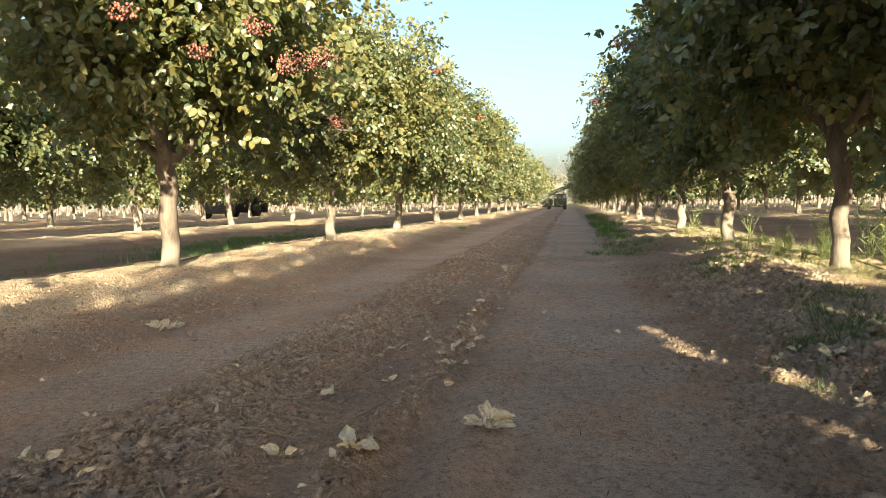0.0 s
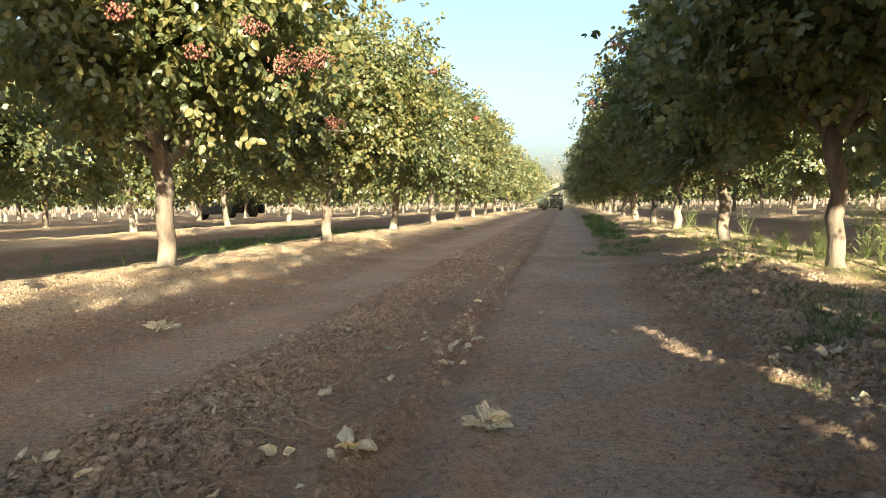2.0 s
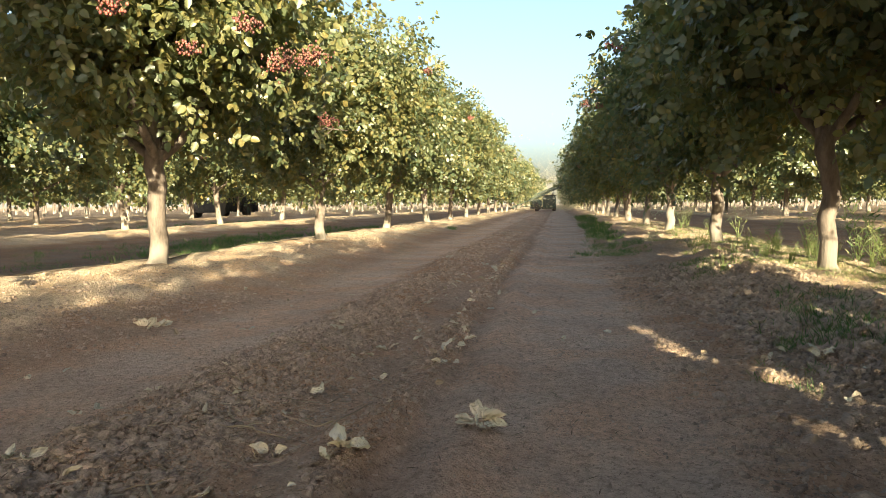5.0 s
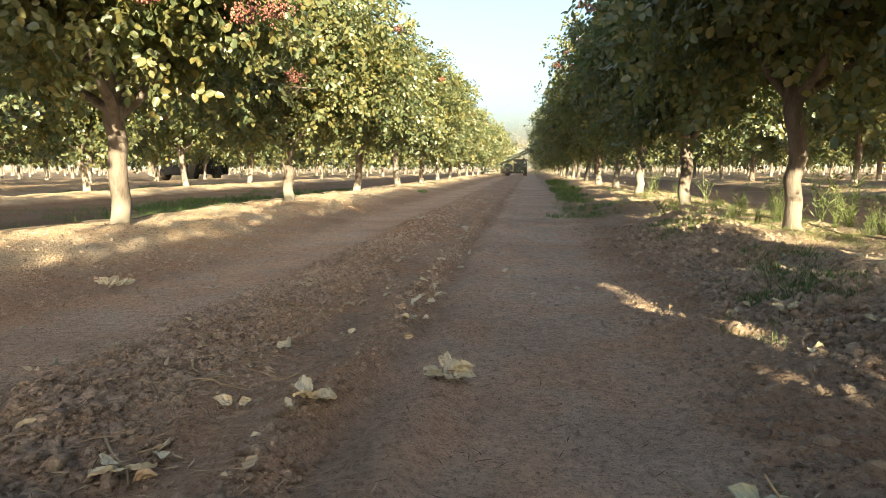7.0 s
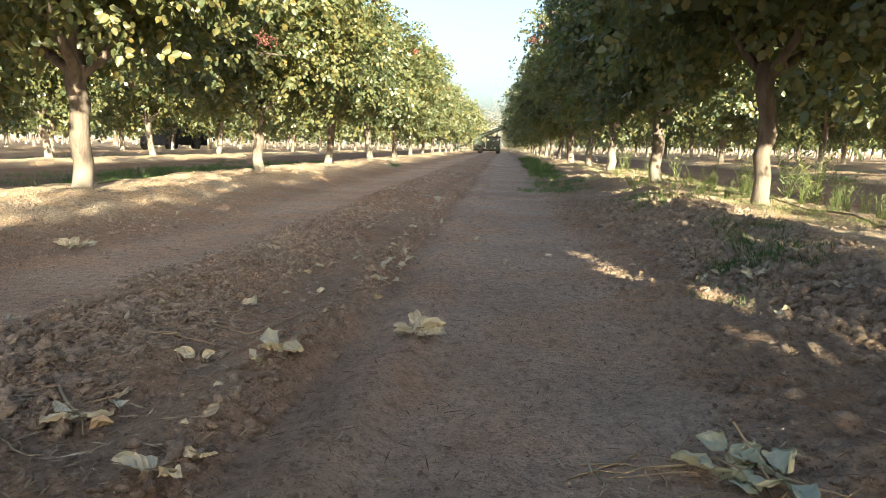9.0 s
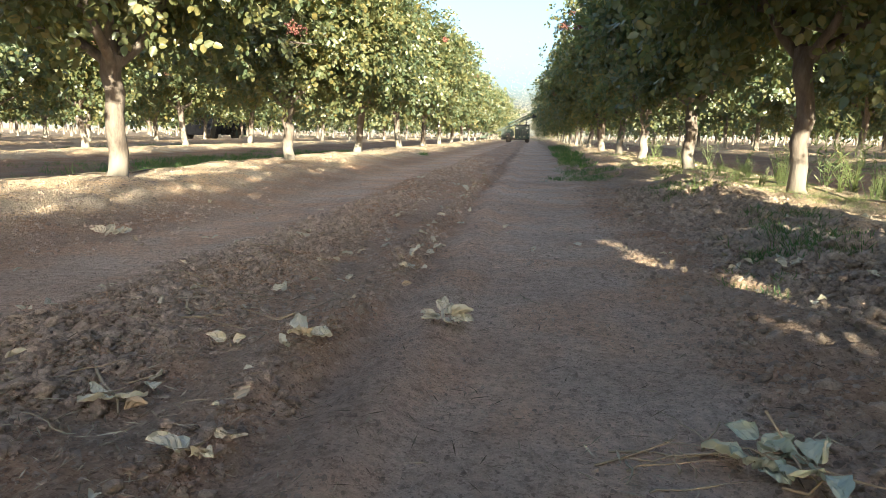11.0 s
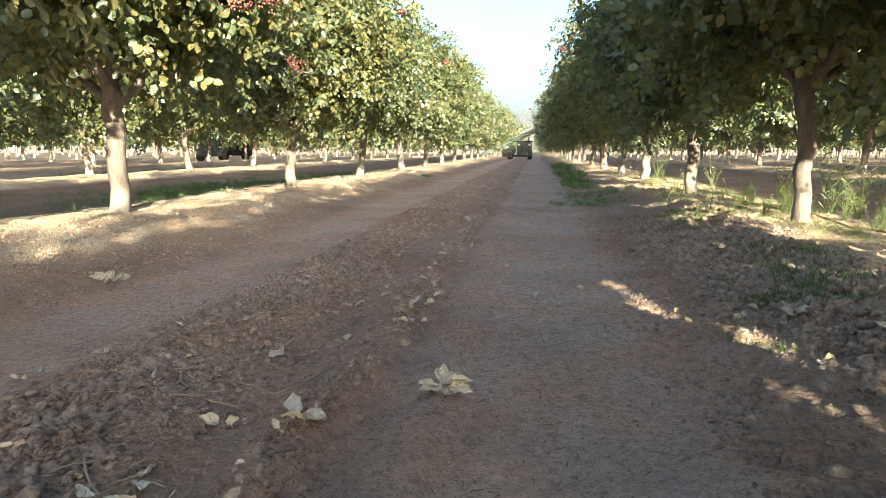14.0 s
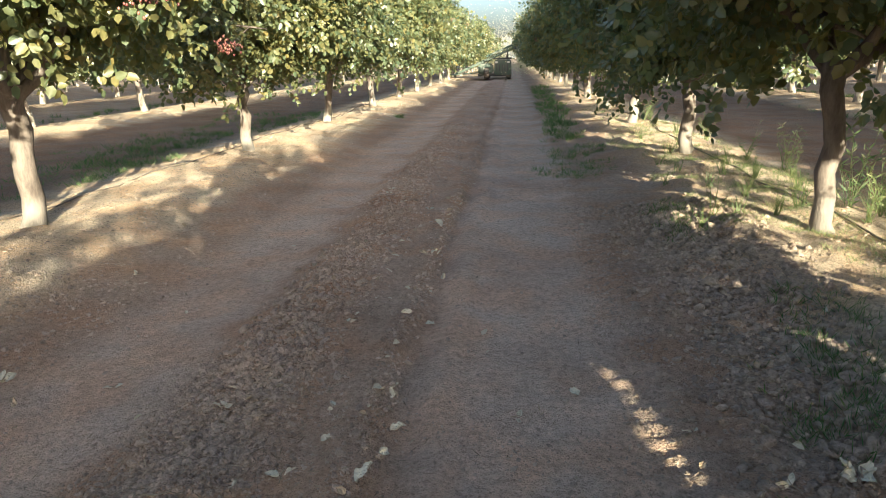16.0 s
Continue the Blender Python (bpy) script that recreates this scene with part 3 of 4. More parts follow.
def clod_field(name, label, seed, fields):
    """Angular lumps of earth joined into one: fields of (count, x range, y range, fade, smallest, largest)."""
    rng = np.random.RandomState(seed)
    ico = bmesh.new()
    bmesh.ops.create_icosphere(ico, subdivisions=1, radius=1)
    iv = np.array([v.co[:] for v in ico.verts])
    it = np.array([[v.index for v in f.verts] for f in ico.faces])
    ico.free()
    box = np.array([(sx, sy, sz) for sx in (-1, 1) for sy in (-1, 1) for sz in (-1, 1)]) * 0.72
    bt = np.array(((0, 1, 3), (0, 3, 2), (4, 6, 7), (4, 7, 5), (0, 4, 5), (0, 5, 1), (2, 3, 7), (2, 7, 6), (0, 2, 6), (0, 6, 4), (1, 5, 7), (1, 7, 3)))
    V, T, o = [], [], 0
    for count, xs, ys, fade, small, large in fields:
        x, y = scatter(rng, count, xs, ys, fade)
        size = small * (large / small) ** (rng.uniform(0, 1, count) ** 2.4)
        for tv, tt, of in ((iv, it, size > 0.011), (box, bt, size <= 0.011)):
            n = int(of.sum())
            if not n:
                continue
            sz = size[of][:, None, None]
            v = tv[None] * rng.uniform(0.6, 1.35, (n, len(tv), 3)) * np.stack((rng.uniform(0.8, 1.4, n), rng.uniform(0.6, 1.1, n), rng.uniform(0.45, 0.95, n)), -1)[:, None] * sz
            ang, tilt = rng.uniform(0, 6.28, n), rng.uniform(-0.6, 0.6, n)
            c, k = np.cos(ang)[:, None], np.sin(ang)[:, None]
            v = np.stack((v[:, :, 0] * c - v[:, :, 1] * k, v[:, :, 0] * k + v[:, :, 1] * c, v[:, :, 2] + v[:, :, 0] * tilt[:, None]), -1)
            at = np.stack((x[of], y[of], ground_z(x[of], y[of]) + size[of] * rng.uniform(-0.05, 0.4, n)), -1)
            V.append((v + at[:, None]).reshape(-1, 3))
            T.append((tt[None] + (np.arange(n) * len(tv))[:, None, None]).reshape(-1, 3) + o)
            o += n * len(tv)
    ob = new(name, mesh_tri(name, np.vstack(V), np.vstack(T), CLOD))
    tagged(ob, label, "clods", kind="stuff")


clod_field("ridge_clods", "heaped crumbly brown clods along the middle ridge", 5,
           [(20000, (-1.86, -1.08), (1.1, 4.6), 0.45, 0.003, 0.015), (1900, (-1.72, -1.2), (1.2, 6.5), 0.3, 0.008, 0.027), (5000, (-1.78, -1.12), (4.3, 16.0), 0.5, 0.006, 0.026)])
clod_field("bank_clods", "large broken earth clods along the tree bank", 6,
           [(10000, (0.35, 1.55), (1.6, 8.0), 0.0, 0.005, 0.030), (1900, (0.65, 1.45), (2.8, 7.5), 0.0, 0.010, 0.042), (2600, (1.1, 3.0), (5.0, 10.0), 0.0, 0.004, 0.017), (900, (0.9, 2.9), (9.0, 22.0), 0.4, 0.008, 0.026)])
clod_field("far_bank_clods", "dry pale clods on the sunlit tree bank", 7,
           [(4800, (-5.1, -2.4), (3.4, 11.0), 0.2, 0.004, 0.015), (700, (-4.0, -2.5), (3.4, 5.8), 0.0, 0.006, 0.022), (700, (-5.2, -3.0), (11.0, 24.0), 0.4, 0.008, 0.022)])
clod_field("crumbs", "scattered crumbs of dry earth on the lane", 8,
           [(22000, (-3.2, 1.6), (1.1, 4.2), 0.6, 0.0018, 0.0065), (2500, (-3.4, 1.2), (3.5, 14.0), 0.5, 0.004, 0.013), (3000, (-0.96, -0.78), (1.1, 13.0), 0.6, 0.003, 0.019), (3500, (0.1, 0.42), (1.2, 8.0), 0.5, 0.003, 0.014)])


def straw_litter():
    rng = np.random.RandomState(15)
    parts = [scatter(rng, n, xs, ys, f) for n, xs, ys, f in ((9000, (-1.9, -0.7), (1.1, 5.5), 0.5), (6500, (-2.6, 1.2), (1.1, 5.0), 0.6), (1500, (0.3, 2.6), (3, 9), 0.0), (300, (0.0, 0.45), (1.5, 2.2), 0.0), (700, (-1.8, 1.6), (5, 14), 0.3))]
    x, y = np.concatenate([p[0] for p in parts]), np.concatenate([p[1] for p in parts])
    n = len(x)
    a = rng.uniform(0, 6.28, n)
    along = np.stack((np.cos(a), np.sin(a), rng.uniform(-0.08, 0.18, n)), -1)
    pos = np.stack((x, y, ground_z(x, y) + rng.uniform(0.003, 0.012, n)), -1)
    v, t = blades(pos, along, np.tile((0.0, 0.0, 1.0), (n, 1)) + rng.normal(size=(n, 3)) * 0.3, 0.008 + 0.055 * rng.uniform(0, 1, n) ** 3, False, 0.085)
    tagged(new("straw", mesh_tri("straw", v, t, STRAW)), "broken dry straw and stalk litter on the soil", "straw", kind="stuff")


straw_litter()


def curled_leaflet(rng, length, curl):
    """One dry leaflet along +y: broad pointed oval with a torn, wavy rim, creased at the midrib and crumpled."""
    nu, nv = 10, 8
    v, f = [], []
    phase, side, arch = rng.uniform(0, 6.28), rng.choice((-1, 1)), rng.uniform(-0.3, 0.5)
    fa, fb, fc = rng.uniform(5, 9), rng.uniform(3, 6), rng.uniform(0.03, 0.065)
    for i in range(nu + 1):
        s = i / nu
        half = 0.37 * math.sin(math.pi * (0.04 + s * 0.95) ** 0.8) ** 0.9 * (1 + 0.10 * math.sin(13 * s + phase)) + 0.008
        for j in range(nv + 1):
            w = (j / nv - 0.5) * 2
            roll_in = curl * 2.2 * max(0, side * w) ** 1.4
            x = half * w * (1 - 0.45 * min(1, roll_in / 2.2)) + 0.03 * math.sin(fa * s + phase)
            z = half * (1 - math.cos(roll_in)) * 0.6 + half * 0.35 * abs(w) * (1 - curl) + arch * s * (1 - s)
            z += fc * math.sin(fa * s + fb * w + phase) + 0.6 * fc * math.sin(2.3 * fa * s - 1.7 * fb * w) + 0.10 * curl * s ** 3
            if abs(w) == 1:
                x *= rng.uniform(0.84, 1.06)
            v.append((x, s, z))
    for i in range(nu):
        for j in range(nv):
            k = i * (nv + 1) + j
            f.append((k, k + 1, k + nv + 2, k + nv + 1))
    return np.array(v) * length, f


def dry_leaf(seed, x, y, size, label, leaflets=None, mat=None):
    """A fallen compound leaf: leaflets on a short stalk, curled as it dried."""
    rng = np.random.RandomState(seed)
    n = leaflets or (7 if size > 0.15 else 4 if size > 0.085 else 2 if size > 0.055 else 1)
    leaf = new("fallen_leaf")
    z = gz(x, y)
    leaf.matrix_basis = pose(x, y, z + 0.008, 0, 0, rng.uniform(0, 360))
    length = size * (0.46 if n > 5 else 0.6 if n > 1 else 1.0)
    if n > 1:
        v, f = tube([(0, -size * 0.45, 0.004), (0, 0, 0.012), (0.01, size * 0.2, 0.02)], (0.0022, 0.002, 0.0014), 5)
        part("stalk", mesh_from("stalk", [tuple(p) for p in v], f, STRAW), leaf, "thin dry stalk")
    for k in range(n):
        a = (k - (n - 1) / 2) * (5.0 / max(n, 2)) + rng.uniform(-0.6, 0.6)
        v, f = curled_leaflet(rng, length * rng.uniform(0.75, 1.15), rng.uniform(0.25, 0.85))
        lf = part("leaflet", mesh_from("leaflet", [tuple(p) for p in v], f, mat or DRY), leaf)
        roll_range = 48
        lf.matrix_basis = pose(0.12 * size * math.sin(a), 0.12 * size * math.cos(a), 0.004 + 0.07 * size * rng.uniform(0, 1), rng.uniform(-4, 34), rng.uniform(-roll_range, roll_range), -math.degrees(a) * (1 if n > 1 else 0))
    tagged(leaf, label, "leaf", "fallen leaves on the lane")
    return leaf


LANE_LEAVES = ((-0.56, 2.70, 0.21), (-0.30, 4.16, 0.07), (-0.14, 9.68, 0.11), (-0.80, 3.44, 0.09), (-0.80, 3.85, 0.05), (-0.83, 4.36, 0.07), (-0.85, 6.26, 0.06),
               (-1.84, 4.03, 0.05), (-1.92, 2.80, 0.055), (-1.76, 2.87, 0.08), (-1.84, 2.29, 0.10), (-2.51, 3.11, 0.07), (-2.42, 3.21, 0.06), (-2.61, 3.03, 0.06),
               (-2.24, 5.29, 0.035), (-2.73, 4.29, 0.19), (-2.89, 5.90, 0.10), (-2.68, 4.36, 0.12))
RIDGE_LEAVES = ((-0.88, 2.35, 0.13), (-0.98, 3.11, 0.10), (-1.08, 2.35, 0.09), (-1.09, 3.65, 0.10), (-1.18, 5.00, 0.08), (-1.12, 3.11, 0.05), (-1.16, 2.84, 0.06),
                (-1.14, 2.91, 0.06), (-1.17, 3.42, 0.07), (-1.03, 3.89, 0.06), (-1.48, 4.08, 0.08), (-1.04, 4.14, 0.07), (-1.08, 7.71, 0.10), (-1.37, 8.02, 0.07),
                (-0.88, 1.76, 0.12), (-1.15, 1.95, 0.12), (-1.12, 2.04, 0.10), (-0.85, 1.85, 0.07))
BANK_LEAVES = ((0.35, 4.05, 0.065), (0.58, 3.74, 0.09), (0.81, 3.79, 0.15), (0.90, 3.58, 0.06), (0.64, 5.86, 0.04), (1.02, 3.46, 0.09), (0.73, 4.00, 0.06),
               (0.62, 3.05, 0.06), (1.15, 3.25, 0.10))
for group_seed, spots, say in ((400, LANE_LEAVES, "pale dry curled leaf lying on the dirt lane"), (500, RIDGE_LEAVES, "pale dry curled leaf lying on the clod ridge"),
                               (600, BANK_LEAVES, "pale grey-green wilted leaf lying on rough soil")):
    for k, (lx, ly, ls) in enumerate(spots):
        dry_leaf(group_seed + k, lx, ly, ls * (0.72 if ls > 0.15 else 0.85), say)


BROWN = leaf_material("brown_leaf", ((0.0, (0.30, 0.215, 0.15)), (0.5, (0.42, 0.32, 0.235)), (1.0, (0.55, 0.45, 0.34))), 0.03, 0.85, 0.1)
strew = np.random.RandomState(88)
for k in range(120):
    lx, ly = ((strew.uniform(-1.75, -1.05), strew.uniform(1.5, 7.0)) if k % 4 == 0 else (strew.normal(-0.87, 0.07), 1.5 + 8.5 * strew.uniform(0, 1) ** 1.3) if k % 4 == 1
              else (strew.uniform(0.45, 1.9), strew.uniform(2.4, 7.5)) if k % 4 == 2 else (strew.uniform(-3.6, 0.4), strew.uniform(2.0, 8.0)))
    shade_of = (DRY, BROWN, BROWN)[strew.randint(0, 3)]
    dry_leaf(900 + k, lx, ly, strew.uniform(0.022, 0.054), "small pale dry curled leaf on the soil" if shade_of == DRY else "small brown dry curled leaf on the soil", 1, shade_of)

for k in range(20):
    lx = (strew.normal(-0.87, 0.06), strew.uniform(-1.7, -1.1), strew.normal(-0.87, 0.06), strew.uniform(-2.9, -1.9) if k % 8 < 4 else strew.uniform(0.5, 1.6))[k % 4]
    dry_leaf(1040 + k, lx, 1.9 + 7.0 * strew.uniform(0, 1) ** 1.2, strew.uniform(0.05, 0.085), "pale dry curled leaf lying on bare soil", 1 + k % 2, DRY)


def wilted_sprig():
    """The freshly fallen sprig: a red-brown stalk standing askew over broad grey-green leaflets."""
    for k, (x, y, size, n) in enumerate(((0.09, 1.93, 0.14, 5), (0.17, 1.89, 0.15, 5), (0.13, 2.0, 0.11, 3))):
        dry_leaf(640 + k, x, y, size, "grey-green wilted compound leaf lying on rough soil", n, WILTED)
    v, f = tube([(0.12, 1.99, gz(0.12, 1.99) + 0.075), (0.14, 1.95, gz(0.14, 1.95) + 0.05), (0.155, 1.90, gz(0.155, 1.90) + 0.012)], (0.0028, 0.0026, 0.003), 6)
    tagged(new("leaf_stalk", mesh_from("leaf_stalk", [tuple(p) for p in v], f, BROWN, True)), "red-brown leaf stalk leaning over wilted leaves", "stalk")


wilted_sprig()


def twig(seed, a, b, radius, label="bare dry brown twig lying on the soil"):
    rng = np.random.RandomState(seed)
    a, b = np.array(a), np.array(b)
    pts = []
    for k in range(6):
        p = a + (b - a) * k / 5 + np.append(rng.uniform(-0.012, 0.012, 2), 0) * min(1, 6 * np.linalg.norm(b - a))
        pts.append((p[0], p[1], gz(p[0], p[1]) + radius + (p[2] if len(p) > 2 else 0)))
    v, f = tube(pts, np.linspace(radius, radius * 0.5, 6), 6, 0.1, rng)
    ob = new("twig", mesh_from("twig", [tuple(p) for p in v], f, STRAW, True))
    tagged(ob, label, "twig", "twigs on the lane")


for k, (ax, ay, bx, by, r) in enumerate(((-1.38, 2.70, -1.27, 2.50, 0.007), (-0.18, 1.90, -0.01, 2.05, 0.004), (-0.15, 1.98, 0.06, 1.96, 0.0035), (-0.12, 1.83, 0.05, 1.87, 0.003),
                                         (-1.32, 2.15, -1.1, 1.9, 0.006), (-1.5, 2.35, -1.28, 2.2, 0.004), (-0.85, 3.3, -0.78, 3.62, 0.005), (-1.0, 2.5, -0.9, 2.75, 0.003), (2.05, 8.9, 2.5, 8.2, 0.012), (-0.35, 3.2, -0.28, 3.05, 0.003))):
    twig(700 + k, (ax, ay, 0.0), (bx, by, 0.004), r * 0.75)


pick = np.random.RandomState(77)
for k in range(30):
    heap = k < 18                                      # most lie along the ridge, some beside the wilted leaves
    tx, ty = (pick.uniform(-1.6, -0.95), pick.uniform(1.6, 4.2)) if heap else (pick.uniform(-0.15, 0.2), pick.uniform(1.82, 2.02))
    ta, tl = pick.uniform(0, 6.28), pick.uniform(0.08, 0.2) if heap else pick.uniform(0.1, 0.24)
    twig(740 + k, (tx, ty, 0.012), (tx + tl * math.cos(ta), ty + tl * math.sin(ta) * 0.6, 0.02), pick.uniform(0.0015, 0.0032))


# ---- grass and weeds ----
def grass_patch(seed, centres, label, mat=None):
    """Grass tufts joined into one: centres of (x, y, half width, half length, tufts, blade length)."""
    rng = np.random.RandomState(seed)
    P, A, F, S = [], [], [], []
    for cx, cy, hx, hy, tufts, size in centres:
        n = tufts
        r = np.sqrt(rng.uniform(0, 1, n))
        a = rng.uniform(0, 6.28, n)
        x, y = cx + hx * r * np.cos(a), cy + hy * r * np.sin(a)
        keep = value_noise(x, y, 0.4, seed) + 0.6 * value_noise(x, y, 0.12, seed + 1) > rng.uniform(-0.6, 0.5, n)
        x, y = x[keep], y[keep]
        b = 11
        x, y = np.repeat(x, b) + rng.normal(size=len(x) * b) * 0.028, np.repeat(y, b) + rng.normal(size=len(y) * b) * 0.028
        m = len(x)
        P.append(np.stack((x, y, ground_z(x, y) - 0.003), -1))
        A.append(rng.normal(size=(m, 3)) * (0.55, 0.55, 0.1) + (0, 0, 0.8))
        F.append(rng.normal(size=(m, 3)))
        S.append(size * rng.uniform(0.45, 1.3, m))
    v, t = blades(np.vstack(P), np.vstack(A), np.vstack(F), np.concatenate(S) * 0.85, False, 0.075)
    tagged(new("grass", mesh_tri("grass", v, t, mat or GRASS)), label, "grass", kind="stuff")


grass_patch(21, ((0.42, 10.6, 0.55, 1.0, 200, 0.085), (0.55, 12.4, 0.5, 1.4, 190, 0.10), (0.62, 15.2, 0.38, 2.0, 231, 0.14), (0.7, 20.5, 0.4, 3.4, 264, 0.16), (0.75, 29, 0.4, 5.5, 231, 0.2)), "green grass patch along the lane's edge")
grass_patch(22, ((0.98, 4.3, 0.34, 0.50, 181, 0.075), (1.25, 5.1, 0.22, 0.4, 60, 0.07), (0.95, 7.2, 0.22, 0.6, 82, 0.08), (0.62, 3.4, 0.2, 0.3, 33, 0.05)), "low green grass among rough clods")
grass_patch(23, ((-5.75, 9.6, 0.5, 1.5, 165, 0.11), (-6.3, 13.0, 0.6, 2.6, 286, 0.13), (-5.6, 17.4, 0.5, 2.8, 253, 0.14), (-6.4, 7.2, 0.5, 1.2, 66, 0.08), (-12.4, 22, 0.6, 6, 209, 0.16), (-6.0, 11.2, 0.8, 3.2, 260, 0.12), (-6.9, 16, 0.9, 4, 220, 0.13), (-7.2, 10, 0.9, 2.5, 110, 0.09)), "green grass strip beside the tree bank")
grass_patch(24, ((9.6, 24, 0.5, 6, 192, 0.16), (-3.0, 18.2, 0.15, 0.5, 33, 0.11), (6.9, 17, 0.3, 3, 88, 0.14)), "sparse green grass tufts by the tree row")

grass_patch(25, ((1.75, 7.6, 0.8, 1.0, 800, 0.05), (2.1, 9.2, 0.9, 1.3, 800, 0.055), (2.0, 12.0, 0.9, 2.3, 700, 0.06), (2.4, 6.2, 0.7, 0.9, 700, 0.05), (2.0, 17.0, 0.8, 3.0, 300, 0.07)), "low yellowing ground cover on the tree bank", WEED)


def weed(seed, x, y, height, stems, label):
    """A weed: thin stems with narrow leaves."""
    rng = np.random.RandomState(seed)
    plant = new("weed")
    plant.matrix_basis = pose(x, y, gz(x, y) - 0.01, 0, 0, rng.uniform(0, 360))
    pos, along = [], []
    for s in range(stems):
        a = rng.uniform(0, 6.28)
        d = np.array((0.32 * math.cos(a), 0.32 * math.sin(a), 1.0)) * (1, 1, 1)
        p, line = np.array((rng.uniform(-0.03, 0.03), rng.uniform(-0.03, 0.03), 0.0)), []
        h = height * rng.uniform(0.55, 1.0)
        for k in range(7):
            line.append(p)
            p = p + d / np.linalg.norm(d) * h / 6
            d = d + rng.uniform(-0.16, 0.16, 3)
            for _ in range(3):
                w = rng.uniform(0, 6.28)
                pos.append(p - d * rng.uniform(0, h / 7))
                along.append((math.cos(w), math.sin(w), rng.uniform(0.2, 1.1)))
        v, f = tube(line, np.linspace(0.0045, 0.0015, 7), 4)
        part("stem", mesh_from("stem", [tuple(q) for q in v], f, WEED), plant)
    n = len(pos)
    size = height * 0.11 * rng.uniform(0.5, 1.3, n)
    v, t = blades(np.array(pos), np.array(along), rng.normal(size=(n, 3)) + (0, 0, 1), size, False, 0.2)
    leaves = part("leaves", mesh_tri("leaves", v, t, WEED), plant)
    leaves["kind"] = "stuff"
    tagged(plant, label, "weed", "weeds on the tree bank")


TALL, LOW = "tall thin green weed growing on the sunlit bank", "low bushy yellow-green weed on the sunlit bank"
for k, (wx, wy, wh, ws) in enumerate(((2.42, 7.45, 0.85, 7), (2.55, 7.2, 0.62, 8), (2.32, 6.95, 0.40, 9), (2.72, 7.6, 0.5, 6), (2.75, 9.7, 0.62, 6), (2.62, 9.2, 0.42, 5), (2.5, 10.2, 0.45, 6),
                                      (2.6, 12.4, 0.55, 6), (3.3, 8.3, 0.6, 7), (3.6, 7.5, 0.5, 6), (2.35, 15.6, 0.5, 9), (2.2, 15.2, 0.45, 8), (1.28, 7.25, 0.40, 3))):
    weed(800 + k, wx, wy, wh, ws, TALL)
for k, (wx, wy, wh, ws) in enumerate(((1.75, 7.9, 0.24, 9), (1.95, 8.4, 0.28, 10), (2.15, 8.9, 0.26, 9), (1.6, 8.5, 0.22, 8), (2.35, 8.3, 0.3, 9), (2.3, 6.3, 0.26, 10), (2.5, 6.0, 0.22, 9),
                                      (1.5, 9.4, 0.2, 7), (2.1, 9.7, 0.22, 8), (1.2, 8.6, 0.18, 7), (-4.9, 7.0, 0.16, 6), (-5.1, 7.4, 0.14, 6), (1.4, 10.0, 0.2, 7), (1.1, 6.9, 0.18, 7), (1.5, 7.3, 0.2, 9), (1.75, 7.2, 0.24, 9), (2.05, 7.5, 0.28, 10), (2.3, 7.7, 0.26, 9), (2.6, 6.7, 0.28, 10), (2.75, 6.3, 0.24, 9), (2.9, 7.0, 0.3, 9), (2.45, 5.6, 0.2, 8), (1.9, 9.1, 0.22, 8), (1.7, 10.8, 0.24, 9), (2.0, 11.6, 0.26, 9), (1.6, 12.3, 0.22, 8), (2.3, 13.0, 0.28, 9))):
    weed(850 + k, wx, wy, wh, ws, LOW)


# ---- drip hose along the tree row ----
def drip_hose(x, y0, y1, seed):
    rng = np.random.RandomState(seed)
    ys = np.arange(y0, y1, 0.35)
    xs = x + 0.10 * value_noise(ys * 0, ys, 2.2, seed) + rng.uniform(-0.008, 0.008, len(ys))
    pts = [(a, b, gz(a, b) + 0.012) for a, b in zip(xs, ys)]
    v, f = tube(pts, [0.008] * len(pts), 6)
    tagged(new("drip_hose", mesh_from("drip_hose", [tuple(p) for p in v], f, HOSE, True)), "dark drip hose lying along the tree row", "hose")


HOSE = paint_material("hose_plastic", (0.12, 0.10, 0.08), amount=0.9, rough=0.8)
drip_hose(-4.55, 2.0, 30, 41)
drip_hose(2.2, 2.0, 30, 42)


# ---- harvest machines ----
GREEN = paint_material("machine_green", (0.03, 0.062, 0.038), (0.20, 0.17, 0.13), amount=0.5)
DARK = paint_material("machine_steel", (0.03, 0.03, 0.03), (0.20, 0.17, 0.13), amount=0.3, rough=0.6, metal=0.2)
RUBBER = paint_material("tyre_rubber", (0.025, 0.025, 0.025), amount=0.6, rough=0.85)
CANVAS = paint_material("dusty_canvas", (0.20, 0.165, 0.12), amount=0.6, rough=0.9)
LAMP = paint_material("lamp_glass", (0.75, 0.72, 0.62), amount=0.2, rough=0.25)
TEAL = paint_material("teal_paint", (0.03, 0.20, 0.17), amount=0.4)


def block(x0, x1, y0, y1, z0, z1, bevel=0.04, taper=0.0):
    bm = bmesh.new()
    bmesh.ops.create_cube(bm, size=1)
    for v in bm.verts:
        top = 1 - taper if v.co.z > 0 else 1
        v.co = Vector(((x0 + x1) / 2 + v.co.x * (x1 - x0) * top, (y0 + y1) / 2 + v.co.y * (y1 - y0) * top, (z0 + z1) / 2 + v.co.z * (z1 - z0)))
    bmesh.ops.bevel(bm, geom=list(bm.edges), offset=bevel, segments=2, affect="EDGES")
    return bm


